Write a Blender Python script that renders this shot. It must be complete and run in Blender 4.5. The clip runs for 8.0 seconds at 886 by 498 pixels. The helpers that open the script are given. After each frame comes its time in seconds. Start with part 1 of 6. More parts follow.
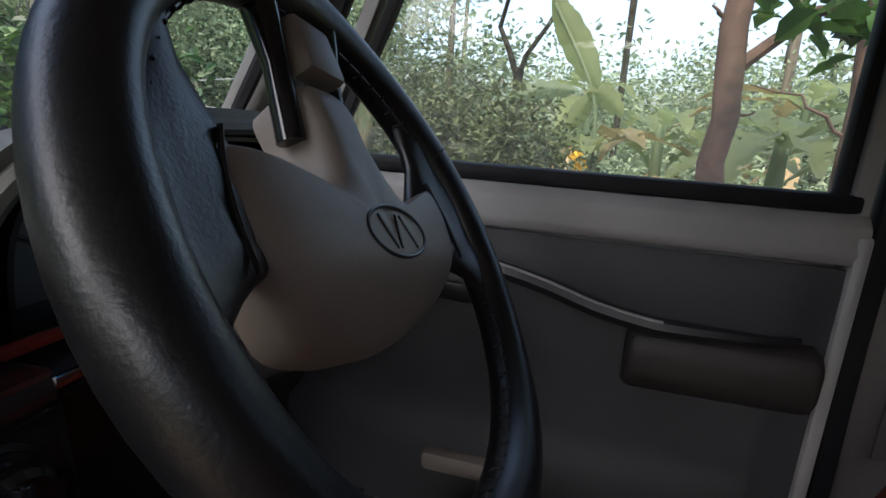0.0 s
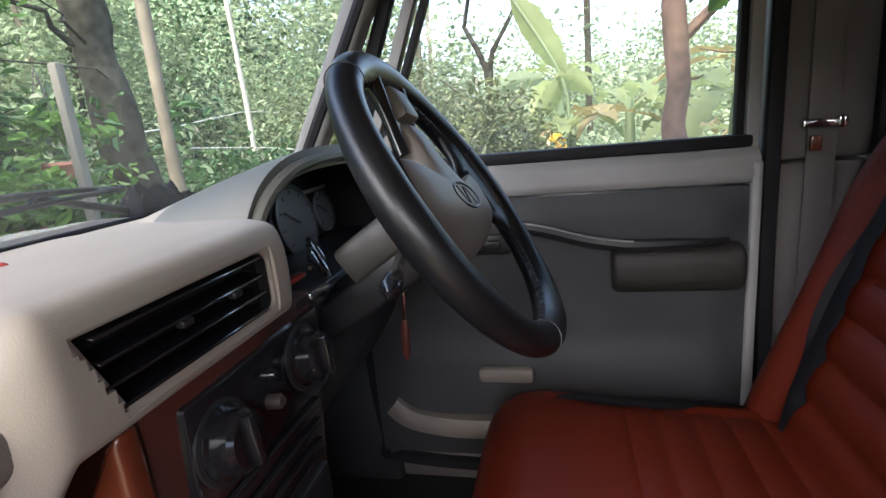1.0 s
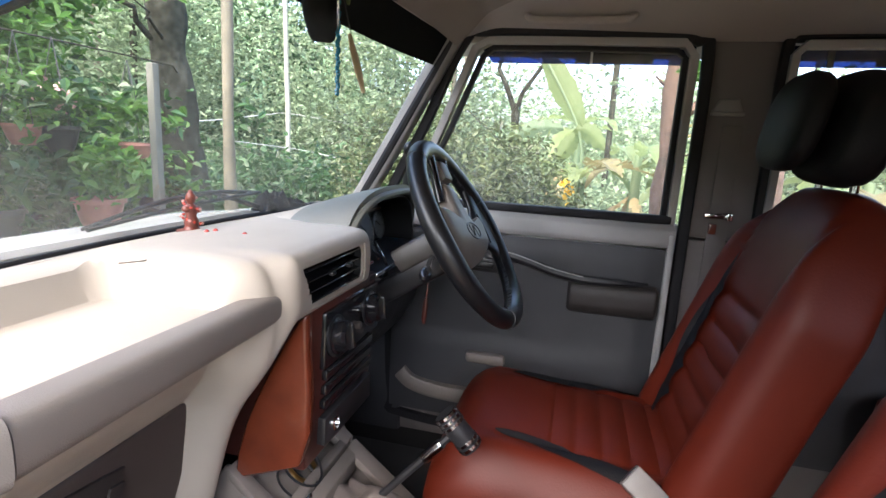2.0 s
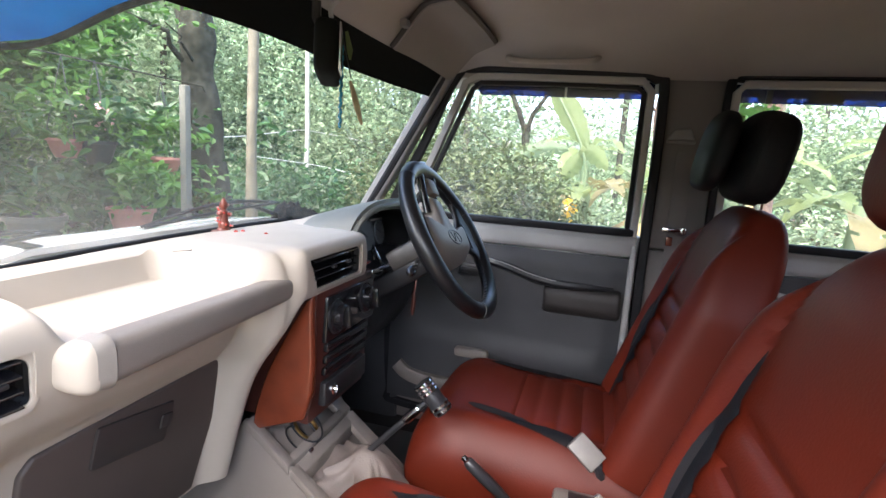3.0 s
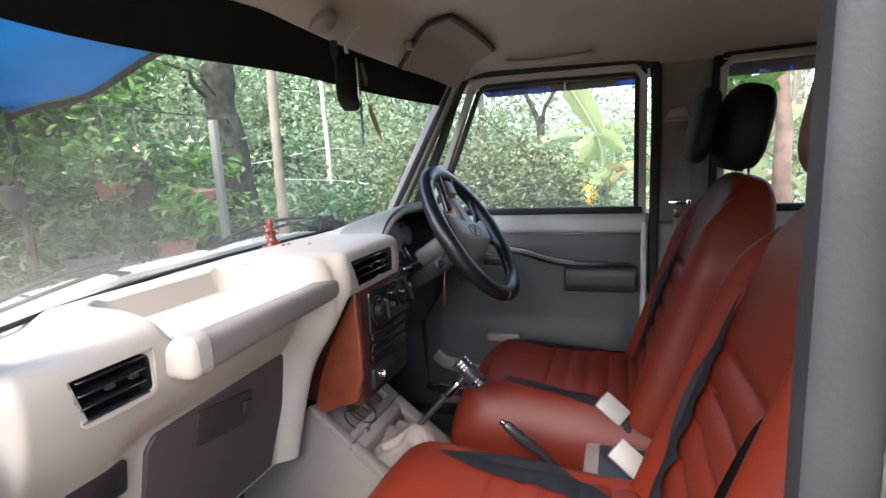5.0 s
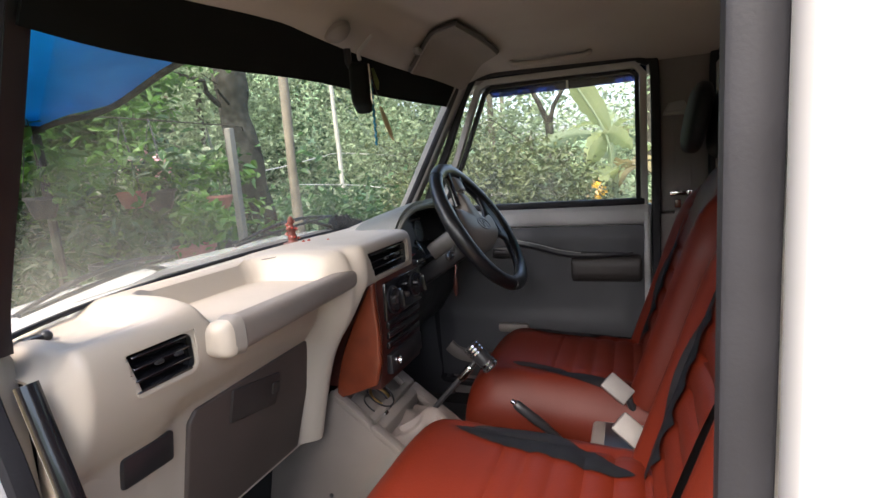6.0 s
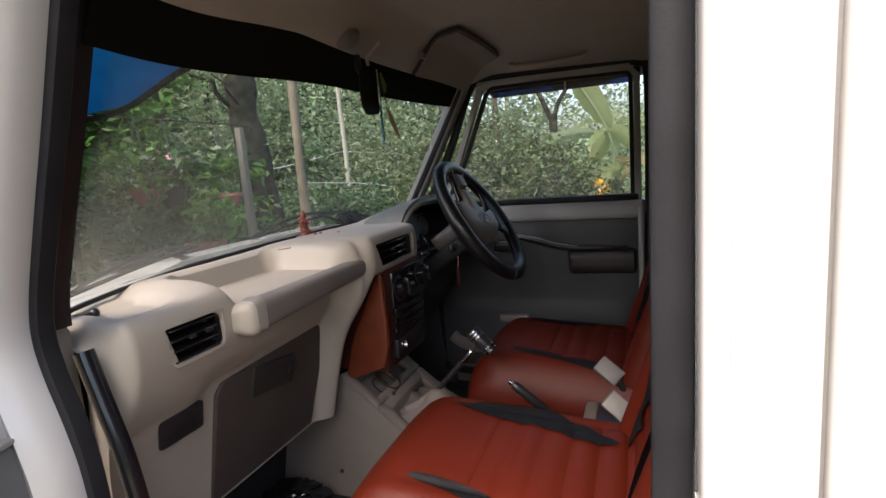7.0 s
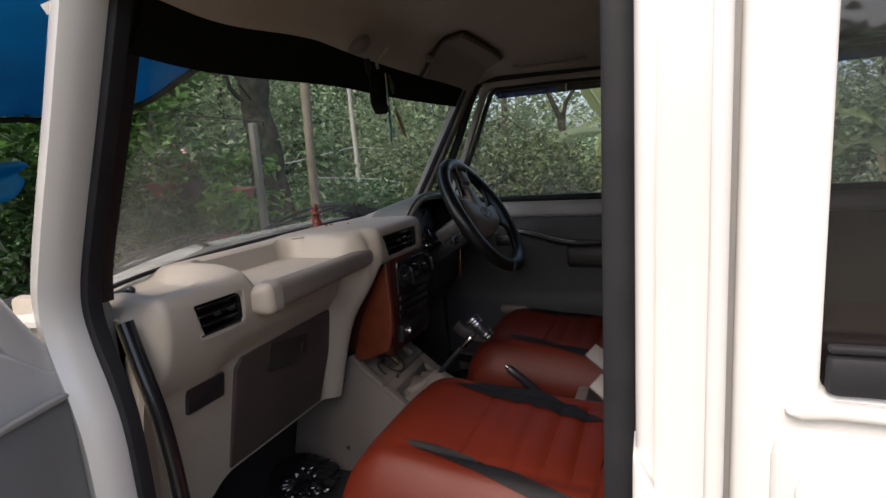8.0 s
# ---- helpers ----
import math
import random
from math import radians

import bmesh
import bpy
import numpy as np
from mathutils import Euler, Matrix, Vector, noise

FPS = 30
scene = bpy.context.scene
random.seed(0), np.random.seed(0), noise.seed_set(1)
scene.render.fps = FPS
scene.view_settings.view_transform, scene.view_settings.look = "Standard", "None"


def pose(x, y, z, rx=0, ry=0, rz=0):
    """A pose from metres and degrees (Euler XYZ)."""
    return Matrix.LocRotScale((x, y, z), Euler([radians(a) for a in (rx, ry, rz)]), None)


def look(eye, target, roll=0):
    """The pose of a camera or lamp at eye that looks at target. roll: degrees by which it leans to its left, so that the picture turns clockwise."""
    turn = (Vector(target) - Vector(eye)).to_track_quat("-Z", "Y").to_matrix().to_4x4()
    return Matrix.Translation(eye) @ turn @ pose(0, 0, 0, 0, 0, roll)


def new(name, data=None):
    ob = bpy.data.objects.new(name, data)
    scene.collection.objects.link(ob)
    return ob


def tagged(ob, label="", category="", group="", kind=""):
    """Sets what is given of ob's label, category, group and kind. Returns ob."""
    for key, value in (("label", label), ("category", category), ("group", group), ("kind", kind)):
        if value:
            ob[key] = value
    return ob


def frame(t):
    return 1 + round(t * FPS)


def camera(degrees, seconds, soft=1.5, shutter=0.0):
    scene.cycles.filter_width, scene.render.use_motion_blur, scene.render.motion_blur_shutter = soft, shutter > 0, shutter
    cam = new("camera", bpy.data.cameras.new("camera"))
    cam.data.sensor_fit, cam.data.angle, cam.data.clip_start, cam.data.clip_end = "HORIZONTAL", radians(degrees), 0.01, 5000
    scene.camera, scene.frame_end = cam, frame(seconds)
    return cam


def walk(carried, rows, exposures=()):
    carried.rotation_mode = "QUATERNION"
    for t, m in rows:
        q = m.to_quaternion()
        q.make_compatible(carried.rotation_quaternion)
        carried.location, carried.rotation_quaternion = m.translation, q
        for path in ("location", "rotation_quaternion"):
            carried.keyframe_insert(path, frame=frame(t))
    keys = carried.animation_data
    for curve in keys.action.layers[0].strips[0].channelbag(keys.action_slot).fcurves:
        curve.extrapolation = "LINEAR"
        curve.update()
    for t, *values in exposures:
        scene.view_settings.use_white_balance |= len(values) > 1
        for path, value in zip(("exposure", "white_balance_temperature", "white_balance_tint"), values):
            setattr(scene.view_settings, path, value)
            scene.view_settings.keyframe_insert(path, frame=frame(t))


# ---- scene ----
cam = camera(81.0, 8.0)
PATH = [
    (0, (-0.006, 0.333, 1.205), (1.882, 0.793, 0.729), 3.9),
    (0.5, (-0.129, 0.33, 1.204), (1.764, 0.773, 0.735), -0.5),
    (1, (-0.297, 0.332, 1.219), (1.595, 0.779, 0.748), -5.4),
    (1.5, (-0.518, 0.316, 1.256), (1.378, 0.761, 0.8), -2.8),
    (1.7, (-0.6, 0.295, 1.28), (1.3, 0.737, 0.84), 0.6),
    (2.8, (-0.878, 0.135, 1.312), (1.022, 0.664, 0.978), 4.5),
    (3, (-0.889, 0.129, 1.311), (1.008, 0.667, 0.978), 3.9),
    (3.5, (-0.92, 0.114, 1.313), (0.971, 0.677, 0.982), 2.1),
    (4, (-0.952, 0.098, 1.318), (0.929, 0.69, 0.983), 0.3),
    (4.5, (-0.983, 0.087, 1.315), (0.89, 0.703, 0.985), -1.3),
    (5, (-1.016, 0.075, 1.313), (0.849, 0.721, 0.987), -2.8),
    (6.5, (-1.128, 0.029, 1.296), (0.719, 0.729, 0.983), -4.6),
    (7, (-1.171, 0.009, 1.296), (0.671, 0.72, 0.978), -4.5),
    (7.5, (-1.213, -0.015, 1.296), (0.622, 0.711, 0.973), -4.3),
    (8, (-1.249, -0.037, 1.296), (0.58, 0.704, 0.968), -3.8),
]
# ---------------------------------------------------------------- light
EXPOSURES = [(0.0, 2.15, 6300, 10), (0.2, 3.0, 6300, 10), (0.6, 3.2, 6300, 10), (1.7, 3.4, 6200, 10), (2.8, 3.6, 6000, 10), (5.0, 3.6, 6000, 10), (6.3, 2.7, 6500, 11), (7.0, 2.1, 6500, 11), (7.5, 1.75, 6500, 11), (8.0, 1.5, 6400, 11)]
walk(cam, [(t, look(eye, target, roll)) for t, eye, target, roll in PATH], EXPOSURES)

world = bpy.data.worlds.new("overcast sky")
scene.world = world
world.use_nodes = True
wn = world.node_tree
sky = wn.nodes.new("ShaderNodeTexSky")
sky.sky_type = "NISHITA"
sky.sun_disc = False
sky.sun_elevation = radians(53)
sky.sun_rotation = radians(-81)
sky.air_density, sky.dust_density, sky.ozone_density = 1.0, 6.0, 1.0
wn.nodes["Background"].inputs["Strength"].default_value = 0.15
wn.links.new(sky.outputs[0], wn.nodes["Background"].inputs[0])

sun_data = bpy.data.lights.new("sun", "SUN")
sun_data.energy, sun_data.angle, sun_data.color = 0.22, radians(70), (1.0, 0.96, 0.9)
sun = new("sun", sun_data)
sun.matrix_world = look((-5.2, 0.8, 7.0), (0, 0, 0))


# ---------------------------------------------------------------- materials
def material(name, base, rough=0.5, metal=0.0, second=None, scale=12.0, fine=0.0, fine_scale=400.0, mottle=0.5,
             spec=0.5, trans=0.0, coat=0.0, island=0.0, rough_var=0.0):
    """Principled surface with two scales of variation: broad mottling and fine grain bump."""
    m = bpy.data.materials.new(name)
    m.use_nodes = True
    nt = m.node_tree
    p = nt.nodes["Principled BSDF"]
    p.inputs["Roughness"].default_value = rough
    p.inputs["Metallic"].default_value = metal
    p.inputs["Specular IOR Level"].default_value = spec
    p.inputs["Coat Weight"].default_value = coat
    tc = nt.nodes.new("ShaderNodeTexCoord")
    n1 = nt.nodes.new("ShaderNodeTexNoise")
    n1.inputs["Scale"].default_value, n1.inputs["Detail"].default_value = scale, 6.0
    nt.links.new(tc.outputs["Object"], n1.inputs["Vector"])
    ramp = nt.nodes.new("ShaderNodeMapRange")
    ramp.inputs["From Min"].default_value, ramp.inputs["From Max"].default_value = 0.5 - 0.25, 0.5 + 0.25
    nt.links.new(n1.outputs["Fac"], ramp.inputs["Value"])
    mix = nt.nodes.new("ShaderNodeMix")
    mix.data_type = "RGBA"
    second = second or tuple(c * 0.82 for c in base)
    mix.inputs["A"].default_value, mix.inputs["B"].default_value = (*base, 1), (*second, 1)
    ramp.inputs["To Max"].default_value = mottle * 2
    nt.links.new(ramp.outputs[0], mix.inputs["Factor"])
    colour = mix.outputs["Result"]
    if island:
        geo = nt.nodes.new("ShaderNodeNewGeometry")
        hsv = nt.nodes.new("ShaderNodeHueSaturation")
        mr = nt.nodes.new("ShaderNodeMapRange")
        mr.inputs["To Min"].default_value, mr.inputs["To Max"].default_value = 1 - island, 1 + island
        nt.links.new(geo.outputs["Random Per Island"], mr.inputs["Value"])
        nt.links.new(mr.outputs[0], hsv.inputs["Value"])
        nt.links.new(colour, hsv.inputs["Color"])
        colour = hsv.outputs["Color"]
    nt.links.new(colour, p.inputs["Base Color"])
    if rough_var:
        rr = nt.nodes.new("ShaderNodeMapRange")
        rr.inputs["To Min"].default_value, rr.inputs["To Max"].default_value = max(rough - rough_var, 0.02), min(rough + rough_var, 1)
        nt.links.new(n1.outputs["Fac"], rr.inputs["Value"])
        nt.links.new(rr.outputs[0], p.inputs["Roughness"])
    if fine:
        n2 = nt.nodes.new("ShaderNodeTexNoise")
        n2.inputs["Scale"].default_value, n2.inputs["Detail"].default_value = fine_scale, 3.0
        nt.links.new(tc.outputs["Object"], n2.inputs["Vector"])
        b = nt.nodes.new("ShaderNodeBump")
        b.inputs["Strength"].default_value, b.inputs["Distance"].default_value = fine, 0.002
        nt.links.new(n2.outputs["Fac"], b.inputs["Height"])
        nt.links.new(b.outputs["Normal"], p.inputs["Normal"])
    if trans:
        out = nt.nodes["Material Output"]
        tl = nt.nodes.new("ShaderNodeBsdfTranslucent")
        nt.links.new(colour, tl.inputs["Color"])
        ms = nt.nodes.new("ShaderNodeMixShader")
        ms.inputs[0].default_value = trans
        nt.links.new(p.outputs[0], ms.inputs[1])
        nt.links.new(tl.outputs[0], ms.inputs[2])
        nt.links.new(ms.outputs[0], out.inputs["Surface"])
    return m


def glass_material(name, tint=(1, 1, 1), dust_haze=0.0, film_colour=(0.8, 0.82, 0.8), corner_haze=0.0):
    """Thin pane: clear, with Fresnel gloss and a thin uneven film of dirt and painted haze."""
    m = bpy.data.materials.new(name)
    m.use_nodes = True
    nt = m.node_tree
    nt.nodes.remove(nt.nodes["Principled BSDF"])
    out = nt.nodes["Material Output"]
    clear = nt.nodes.new("ShaderNodeBsdfTransparent")
    clear.inputs["Color"].default_value = (*tint, 1)
    gloss = nt.nodes.new("ShaderNodeBsdfGlossy")
    gloss.inputs["Roughness"].default_value = 0.03
    facing = nt.nodes.new("ShaderNodeLayerWeight")
    facing.inputs["Blend"].default_value = 0.5
    power = nt.nodes.new("ShaderNodeMath")
    power.operation = "POWER"
    power.inputs[1].default_value = 4.5
    nt.links.new(facing.outputs["Facing"], power.inputs[0])
    fres = nt.nodes.new("ShaderNodeMapRange")
    fres.inputs["To Min"].default_value, fres.inputs["To Max"].default_value = 0.04, 0.6
    nt.links.new(power.outputs[0], fres.inputs["Value"])
    mix = nt.nodes.new("ShaderNodeMixShader")
    nt.links.new(fres.outputs[0], mix.inputs[0])
    nt.links.new(clear.outputs[0], mix.inputs[1])
    nt.links.new(gloss.outputs[0], mix.inputs[2])
    last = mix
    if dust_haze:
        tc = nt.nodes.new("ShaderNodeTexCoord")
        noise_tex = nt.nodes.new("ShaderNodeTexNoise")
        noise_tex.inputs["Scale"].default_value, noise_tex.inputs["Detail"].default_value = 3.5, 8
        nt.links.new(tc.outputs["Object"], noise_tex.inputs["Vector"])
        mr = nt.nodes.new("ShaderNodeMapRange")
        mr.inputs["From Min"].default_value, mr.inputs["From Max"].default_value = 0.3, 0.75
        mr.inputs["To Min"].default_value, mr.inputs["To Max"].default_value = dust_haze * 0.35, dust_haze * 1.6
        nt.links.new(noise_tex.outputs["Fac"], mr.inputs["Value"])
        amount = mr.outputs[0]
        # Film thickens low on the left in place of the dashboard's reflection.
        if corner_haze:
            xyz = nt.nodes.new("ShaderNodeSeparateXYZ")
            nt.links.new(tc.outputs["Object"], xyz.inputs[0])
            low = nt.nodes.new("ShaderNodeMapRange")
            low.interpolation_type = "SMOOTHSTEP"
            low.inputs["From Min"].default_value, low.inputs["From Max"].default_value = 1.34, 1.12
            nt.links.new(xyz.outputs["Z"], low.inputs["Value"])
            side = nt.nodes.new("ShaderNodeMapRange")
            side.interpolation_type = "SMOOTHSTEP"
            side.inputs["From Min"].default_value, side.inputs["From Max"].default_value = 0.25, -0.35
            side.inputs["To Max"].default_value = corner_haze
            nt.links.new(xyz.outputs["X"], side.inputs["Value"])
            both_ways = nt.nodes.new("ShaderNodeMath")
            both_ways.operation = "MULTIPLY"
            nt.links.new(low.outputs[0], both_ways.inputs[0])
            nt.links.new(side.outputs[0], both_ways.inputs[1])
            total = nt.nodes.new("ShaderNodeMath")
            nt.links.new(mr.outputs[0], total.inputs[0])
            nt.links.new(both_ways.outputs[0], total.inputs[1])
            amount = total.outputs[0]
        d = nt.nodes.new("ShaderNodeBsdfTranslucent")
        d.inputs["Color"].default_value = (*film_colour, 1)
        d2 = nt.nodes.new("ShaderNodeBsdfDiffuse")
        d2.inputs["Color"].default_value = (*film_colour, 1)
        both = nt.nodes.new("ShaderNodeMixShader")
        nt.links.new(d.outputs[0], both.inputs[1])
        nt.links.new(d2.outputs[0], both.inputs[2])
        mm = nt.nodes.new("ShaderNodeMixShader")
        nt.links.new(amount, mm.inputs[0])
        nt.links.new(mix.outputs[0], mm.inputs[1])
        nt.links.new(both.outputs[0], mm.inputs[2])
        last = mm
    nt.links.new(last.outputs[0], out.inputs["Surface"])
    return m


IVORY = material("ivory dash plastic", (0.365, 0.325, 0.275), 0.5, fine=0.12, fine_scale=900, scale=5, second=(0.325, 0.287, 0.24), rough_var=0.12)
# Taupe darkened to carry the shade beneath the dash overhang.
TAUPE = material("taupe plastic", (0.052, 0.040, 0.035), 0.55, fine=0.2, fine_scale=900, scale=6, rough_var=0.1)
TAUPEDARK = material("dark taupe plastic", (0.026, 0.022, 0.021), 0.5, fine=0.2, fine_scale=900, scale=6, rough_var=0.1)
CAPGREY = material("light grey cap plastic", (0.25, 0.228, 0.205), 0.45, fine=0.3, fine_scale=900, scale=12, second=(0.20, 0.182, 0.163), rough_var=0.1)
BARGREY = material("grey beige handle plastic", (0.165, 0.145, 0.128), 0.5, fine=0.3, fine_scale=900, scale=9, rough_var=0.1)
BLACK = material("black plastic", (0.018, 0.018, 0.02), 0.35, fine=0.15, fine_scale=700, rough_var=0.1)
BANDBLACK = material("matt black print", (0.006, 0.007, 0.007), 0.9, spec=0.1)
GLOSSBLACK = material("gloss black plastic", (0.01, 0.01, 0.012), 0.16, coat=0.3)
DARKGREY = material("dark grey door plastic", (0.041, 0.042, 0.046), 0.5, fine=0.35, fine_scale=800, scale=5, second=(0.034, 0.034, 0.037), rough_var=0.1)
BROWNARM = material("dark brown armrest vinyl", (0.030, 0.025, 0.023), 0.5, fine=0.4, fine_scale=700)
DOORGREY = material("light grey door trim", (0.34, 0.33, 0.32), 0.38, fine=0.2, fine_scale=800, scale=7, rough_var=0.1)
# Dark door lining lightened to stand in for daylight on the open door.
DOORINNER = material("door lining lightened for daylight", (0.21, 0.208, 0.21), 0.5, fine=0.2, fine_scale=700, scale=6, rough_var=0.1)
RUBBER = material("dark rubber seal", (0.010, 0.010, 0.012), 0.6, fine=0.12, fine_scale=300, scale=18, second=(0.017, 0.017, 0.02), spec=0.25)
WHITE = material("white car paint", (0.57, 0.558, 0.54), 0.24, coat=0.5, scale=3, second=(0.54, 0.528, 0.508), mottle=0.4)
HEADLINER = material("warm grey headliner", (0.36, 0.325, 0.30), 0.85, fine=0.6, fine_scale=900, scale=4, second=(0.31, 0.278, 0.255))
PILLARGREY = material("brown grey pillar trim", (0.17, 0.152, 0.145), 0.6, fine=0.4, fine_scale=800, scale=5)
WOOD = material("reddish lacquered wood trim", (0.15, 0.033, 0.014), 0.25, scale=14, second=(0.09, 0.02, 0.01), coat=0.4, mottle=0.5)
STACKWOOD = material("dark wood console trim", (0.075, 0.02, 0.014), 0.3, scale=14, second=(0.03, 0.012, 0.01), coat=0.3)
RED = material("red brown leatherette", (0.086, 0.0098, 0.0031), 0.5, fine=0.16, fine_scale=260, spec=0.25, scale=7, second=(0.072, 0.008, 0.0026), rough_var=0.08)
BLACKHIDE = material("black leatherette", (0.007, 0.007, 0.0085), 0.6, fine=0.25, fine_scale=260, spec=0.2)
COWL = material("mid grey column plastic", (0.058, 0.054, 0.049), 0.5, fine=0.2, fine_scale=900, scale=30, second=(0.028, 0.026, 0.024), rough_var=0.12)
VISORBOARD = material("brown grey visor vinyl", (0.19, 0.162, 0.145), 0.7, fine=0.4, fine_scale=700, scale=6)
WHEELHIDE = material("black leather wheel cover", (0.008, 0.008, 0.009), 0.36, fine=0.12, fine_scale=420, spec=0.5, rough_var=0.14)
PADGREY = material("warm grey wheel pad", (0.205, 0.172, 0.143), 0.5, fine=0.10, fine_scale=900, scale=10, rough_var=0.1)
CONSOLE = material("beige grey console plastic", (0.18, 0.157, 0.138), 0.5, fine=0.4, fine_scale=800, scale=6, second=(0.148, 0.128, 0.112), rough_var=0.12)
BOOT = material("beige vinyl gear boot", (0.155, 0.128, 0.115), 0.6, fine=0.4, fine_scale=300, scale=20)
CHROME = material("chrome", (0.75, 0.75, 0.76), 0.12, metal=1.0)
FOB = material("dark red brown leather", (0.045, 0.011, 0.008), 0.3)
CARPET = material("black carpet", (0.012, 0.012, 0.013), 0.95, fine=1.0, fine_scale=500)
BUCKLE = material("warm grey buckle plastic", (0.155, 0.138, 0.125), 0.45, scale=30, fine=0.2, fine_scale=600)
FIGURE = material("red brown carved wood", (0.17, 0.04, 0.022), 0.4, scale=60, second=(0.08, 0.02, 0.014))
BEAD = material("red bead", (0.36, 0.05, 0.035), 0.2)
CLEARBEAD = material("clear pink bead", (0.55, 0.28, 0.24), 0.12, spec=0.8)
BLUEBEAD = material("turquoise bead", (0.02, 0.16, 0.25), 0.25)
STRAW = material("pale straw tassel", (0.58, 0.50, 0.33), 0.7, trans=0.3)
HOODGREY = material("grey hood plastic", (0.125, 0.127, 0.113), 0.5, fine=0.15, fine_scale=900, scale=6)
DIAL = material("grey dial face", (0.115, 0.115, 0.11), 0.4)
FABRICBLACK = material("navy black cloth", (0.005, 0.006, 0.010), 0.9, spec=0.1, fine=0.8, fine_scale=300)
PILLARTRIM = material("grey pillar trim", (0.25, 0.24, 0.23), 0.5, fine=0.3, fine_scale=800, scale=6)
# Whitish film imitates the glare in the side windows.
GLASS = glass_material("clear glass", (1, 1, 1), 0.055, (0.9, 0.9, 0.86))
# Dusty film, with the mirrored dash put in as corner haze.
WINDSCREEN = glass_material("dusty windscreen glass", (0.97, 0.98, 0.97), 0.036, (0.80, 0.84, 0.74), corner_haze=0.05)
# Blue tint imitates the tarpaulin mirrored in the smoked deflectors.
SMOKED = glass_material("smoked acrylic with mirrored tarpaulin blue", (0.10, 0.14, 0.30), 0.05, (0.05, 0.12, 0.4))
TINTED = glass_material("tinted glass", (0.72, 0.72, 0.76), 0.02)
TARP = material("blue tarpaulin", (0.001, 0.25, 0.52), 0.5, scale=2.5, second=(0.001, 0.17, 0.38), trans=0.35, fine=0.3, fine_scale=80)
BARK = material("dark lichen bark", (0.009, 0.008, 0.006), 0.95, scale=11, second=(0.085, 0.088, 0.068), mottle=0.3, spec=0.1, fine=1.0, fine_scale=40)
PINKBARK = material("pinkish brown bark", (0.19, 0.125, 0.095), 0.9, scale=14, second=(0.07, 0.05, 0.038), fine=1.0, fine_scale=60)
TANBARK = material("pale tan bark", (0.125, 0.113, 0.08), 0.85, scale=9, second=(0.07, 0.064, 0.046), fine=0.8, fine_scale=50)
POSTGREY = material("grey concrete post", (0.095, 0.098, 0.082), 0.85, scale=10, fine=0.6, fine_scale=120)
POSTPALE = material("pale grey smooth bark", (0.31, 0.31, 0.27), 0.85, scale=9, second=(0.30, 0.29, 0.24), fine=0.6, fine_scale=60)
TERRACOTTA = material("terracotta pot", (0.30, 0.135, 0.10), 0.7, scale=18, second=(0.22, 0.10, 0.08))
BLACKPOT = material("black plant pot", (0.03, 0.03, 0.032), 0.5)
LEAFA = material("bright broad leaf", (0.10, 0.215, 0.04), 0.45, scale=2, second=(0.05, 0.115, 0.024), trans=0.45, island=0.35)
LEAFB = material("dark shrub leaf", (0.045, 0.105, 0.032), 0.45, scale=2, second=(0.02, 0.052, 0.016), trans=0.35, island=0.4)
# Leaf colour lightened to carry the haze over the woods.
LEAFC = material("wood leaf paled for haze", (0.275, 0.345, 0.21), 0.6, scale=0.5, second=(0.15, 0.21, 0.115), trans=0.45, island=0.4)
LEAFD = material("olive hedge leaf", (0.115, 0.145, 0.062), 0.5, scale=3, second=(0.045, 0.06, 0.025), trans=0.4, island=0.5)
BANANA = material("banana leaf", (0.22, 0.275, 0.115), 0.45, scale=5, second=(0.15, 0.195, 0.08), trans=0.55, island=0.2)
BANANAOLD = material("yellowing banana leaf", (0.23, 0.20, 0.09), 0.5, scale=6, second=(0.15, 0.14, 0.06), trans=0.45)
DRYLEAF = material("dry straw leaf", (0.42, 0.34, 0.18), 0.8, scale=3, second=(0.3, 0.22, 0.12), trans=0.3, island=0.3)
SOIL = material("leaf strewn red soil", (0.16, 0.10, 0.06), 0.95, scale=1.3, second=(0.09, 0.10, 0.035), mottle=0.5, fine=1.0, fine_scale=20)
SHEDGREY = material("weathered grey sheet", (0.11, 0.105, 0.095), 0.8, scale=4, second=(0.06, 0.055, 0.05), fine=0.5, fine_scale=60)
ROPE = material("white nylon rope", (0.5, 0.5, 0.47), 0.8)
# Slope green paled in place of distance haze.
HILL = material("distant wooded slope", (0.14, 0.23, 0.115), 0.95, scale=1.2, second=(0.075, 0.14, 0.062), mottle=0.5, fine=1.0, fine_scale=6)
YELLOW = material("yellow flower", (0.70, 0.46, 0.04), 0.6)
PINKFLOWER = material("pale pink flower", (0.6, 0.35, 0.36), 0.6)


# ---------------------------------------------------------------- mesh helpers
def part(name, bm, mat, parent=None, label="", smooth=True):
    """Links a bmesh as one mesh object under a thing or part."""
    me = bpy.data.meshes.new(name)
    bmesh.ops.recalc_face_normals(bm, faces=bm.faces)
    bm.to_mesh(me)
    bm.free()
    for mm in (mat if isinstance(mat, (list, tuple)) else (mat,)):
        me.materials.append(mm)
    if smooth:
        me.shade_smooth()
        me.set_sharp_from_angle(angle=radians(38))
    ob = new(name, me)
    ob.parent = parent
    if parent is not None and parent.type == "EMPTY":
        ob.matrix_parent_inverse = Matrix.Translation(-parent.location)
    if label:
        tagged(ob, label)
    return ob


def thing(name, label, category, at=(0, 0, 0), group="", kind=""):
    ob = new(name)
    ob.empty_display_size = 0.05
    ob.location = at
    return tagged(ob, label, category, group, kind)


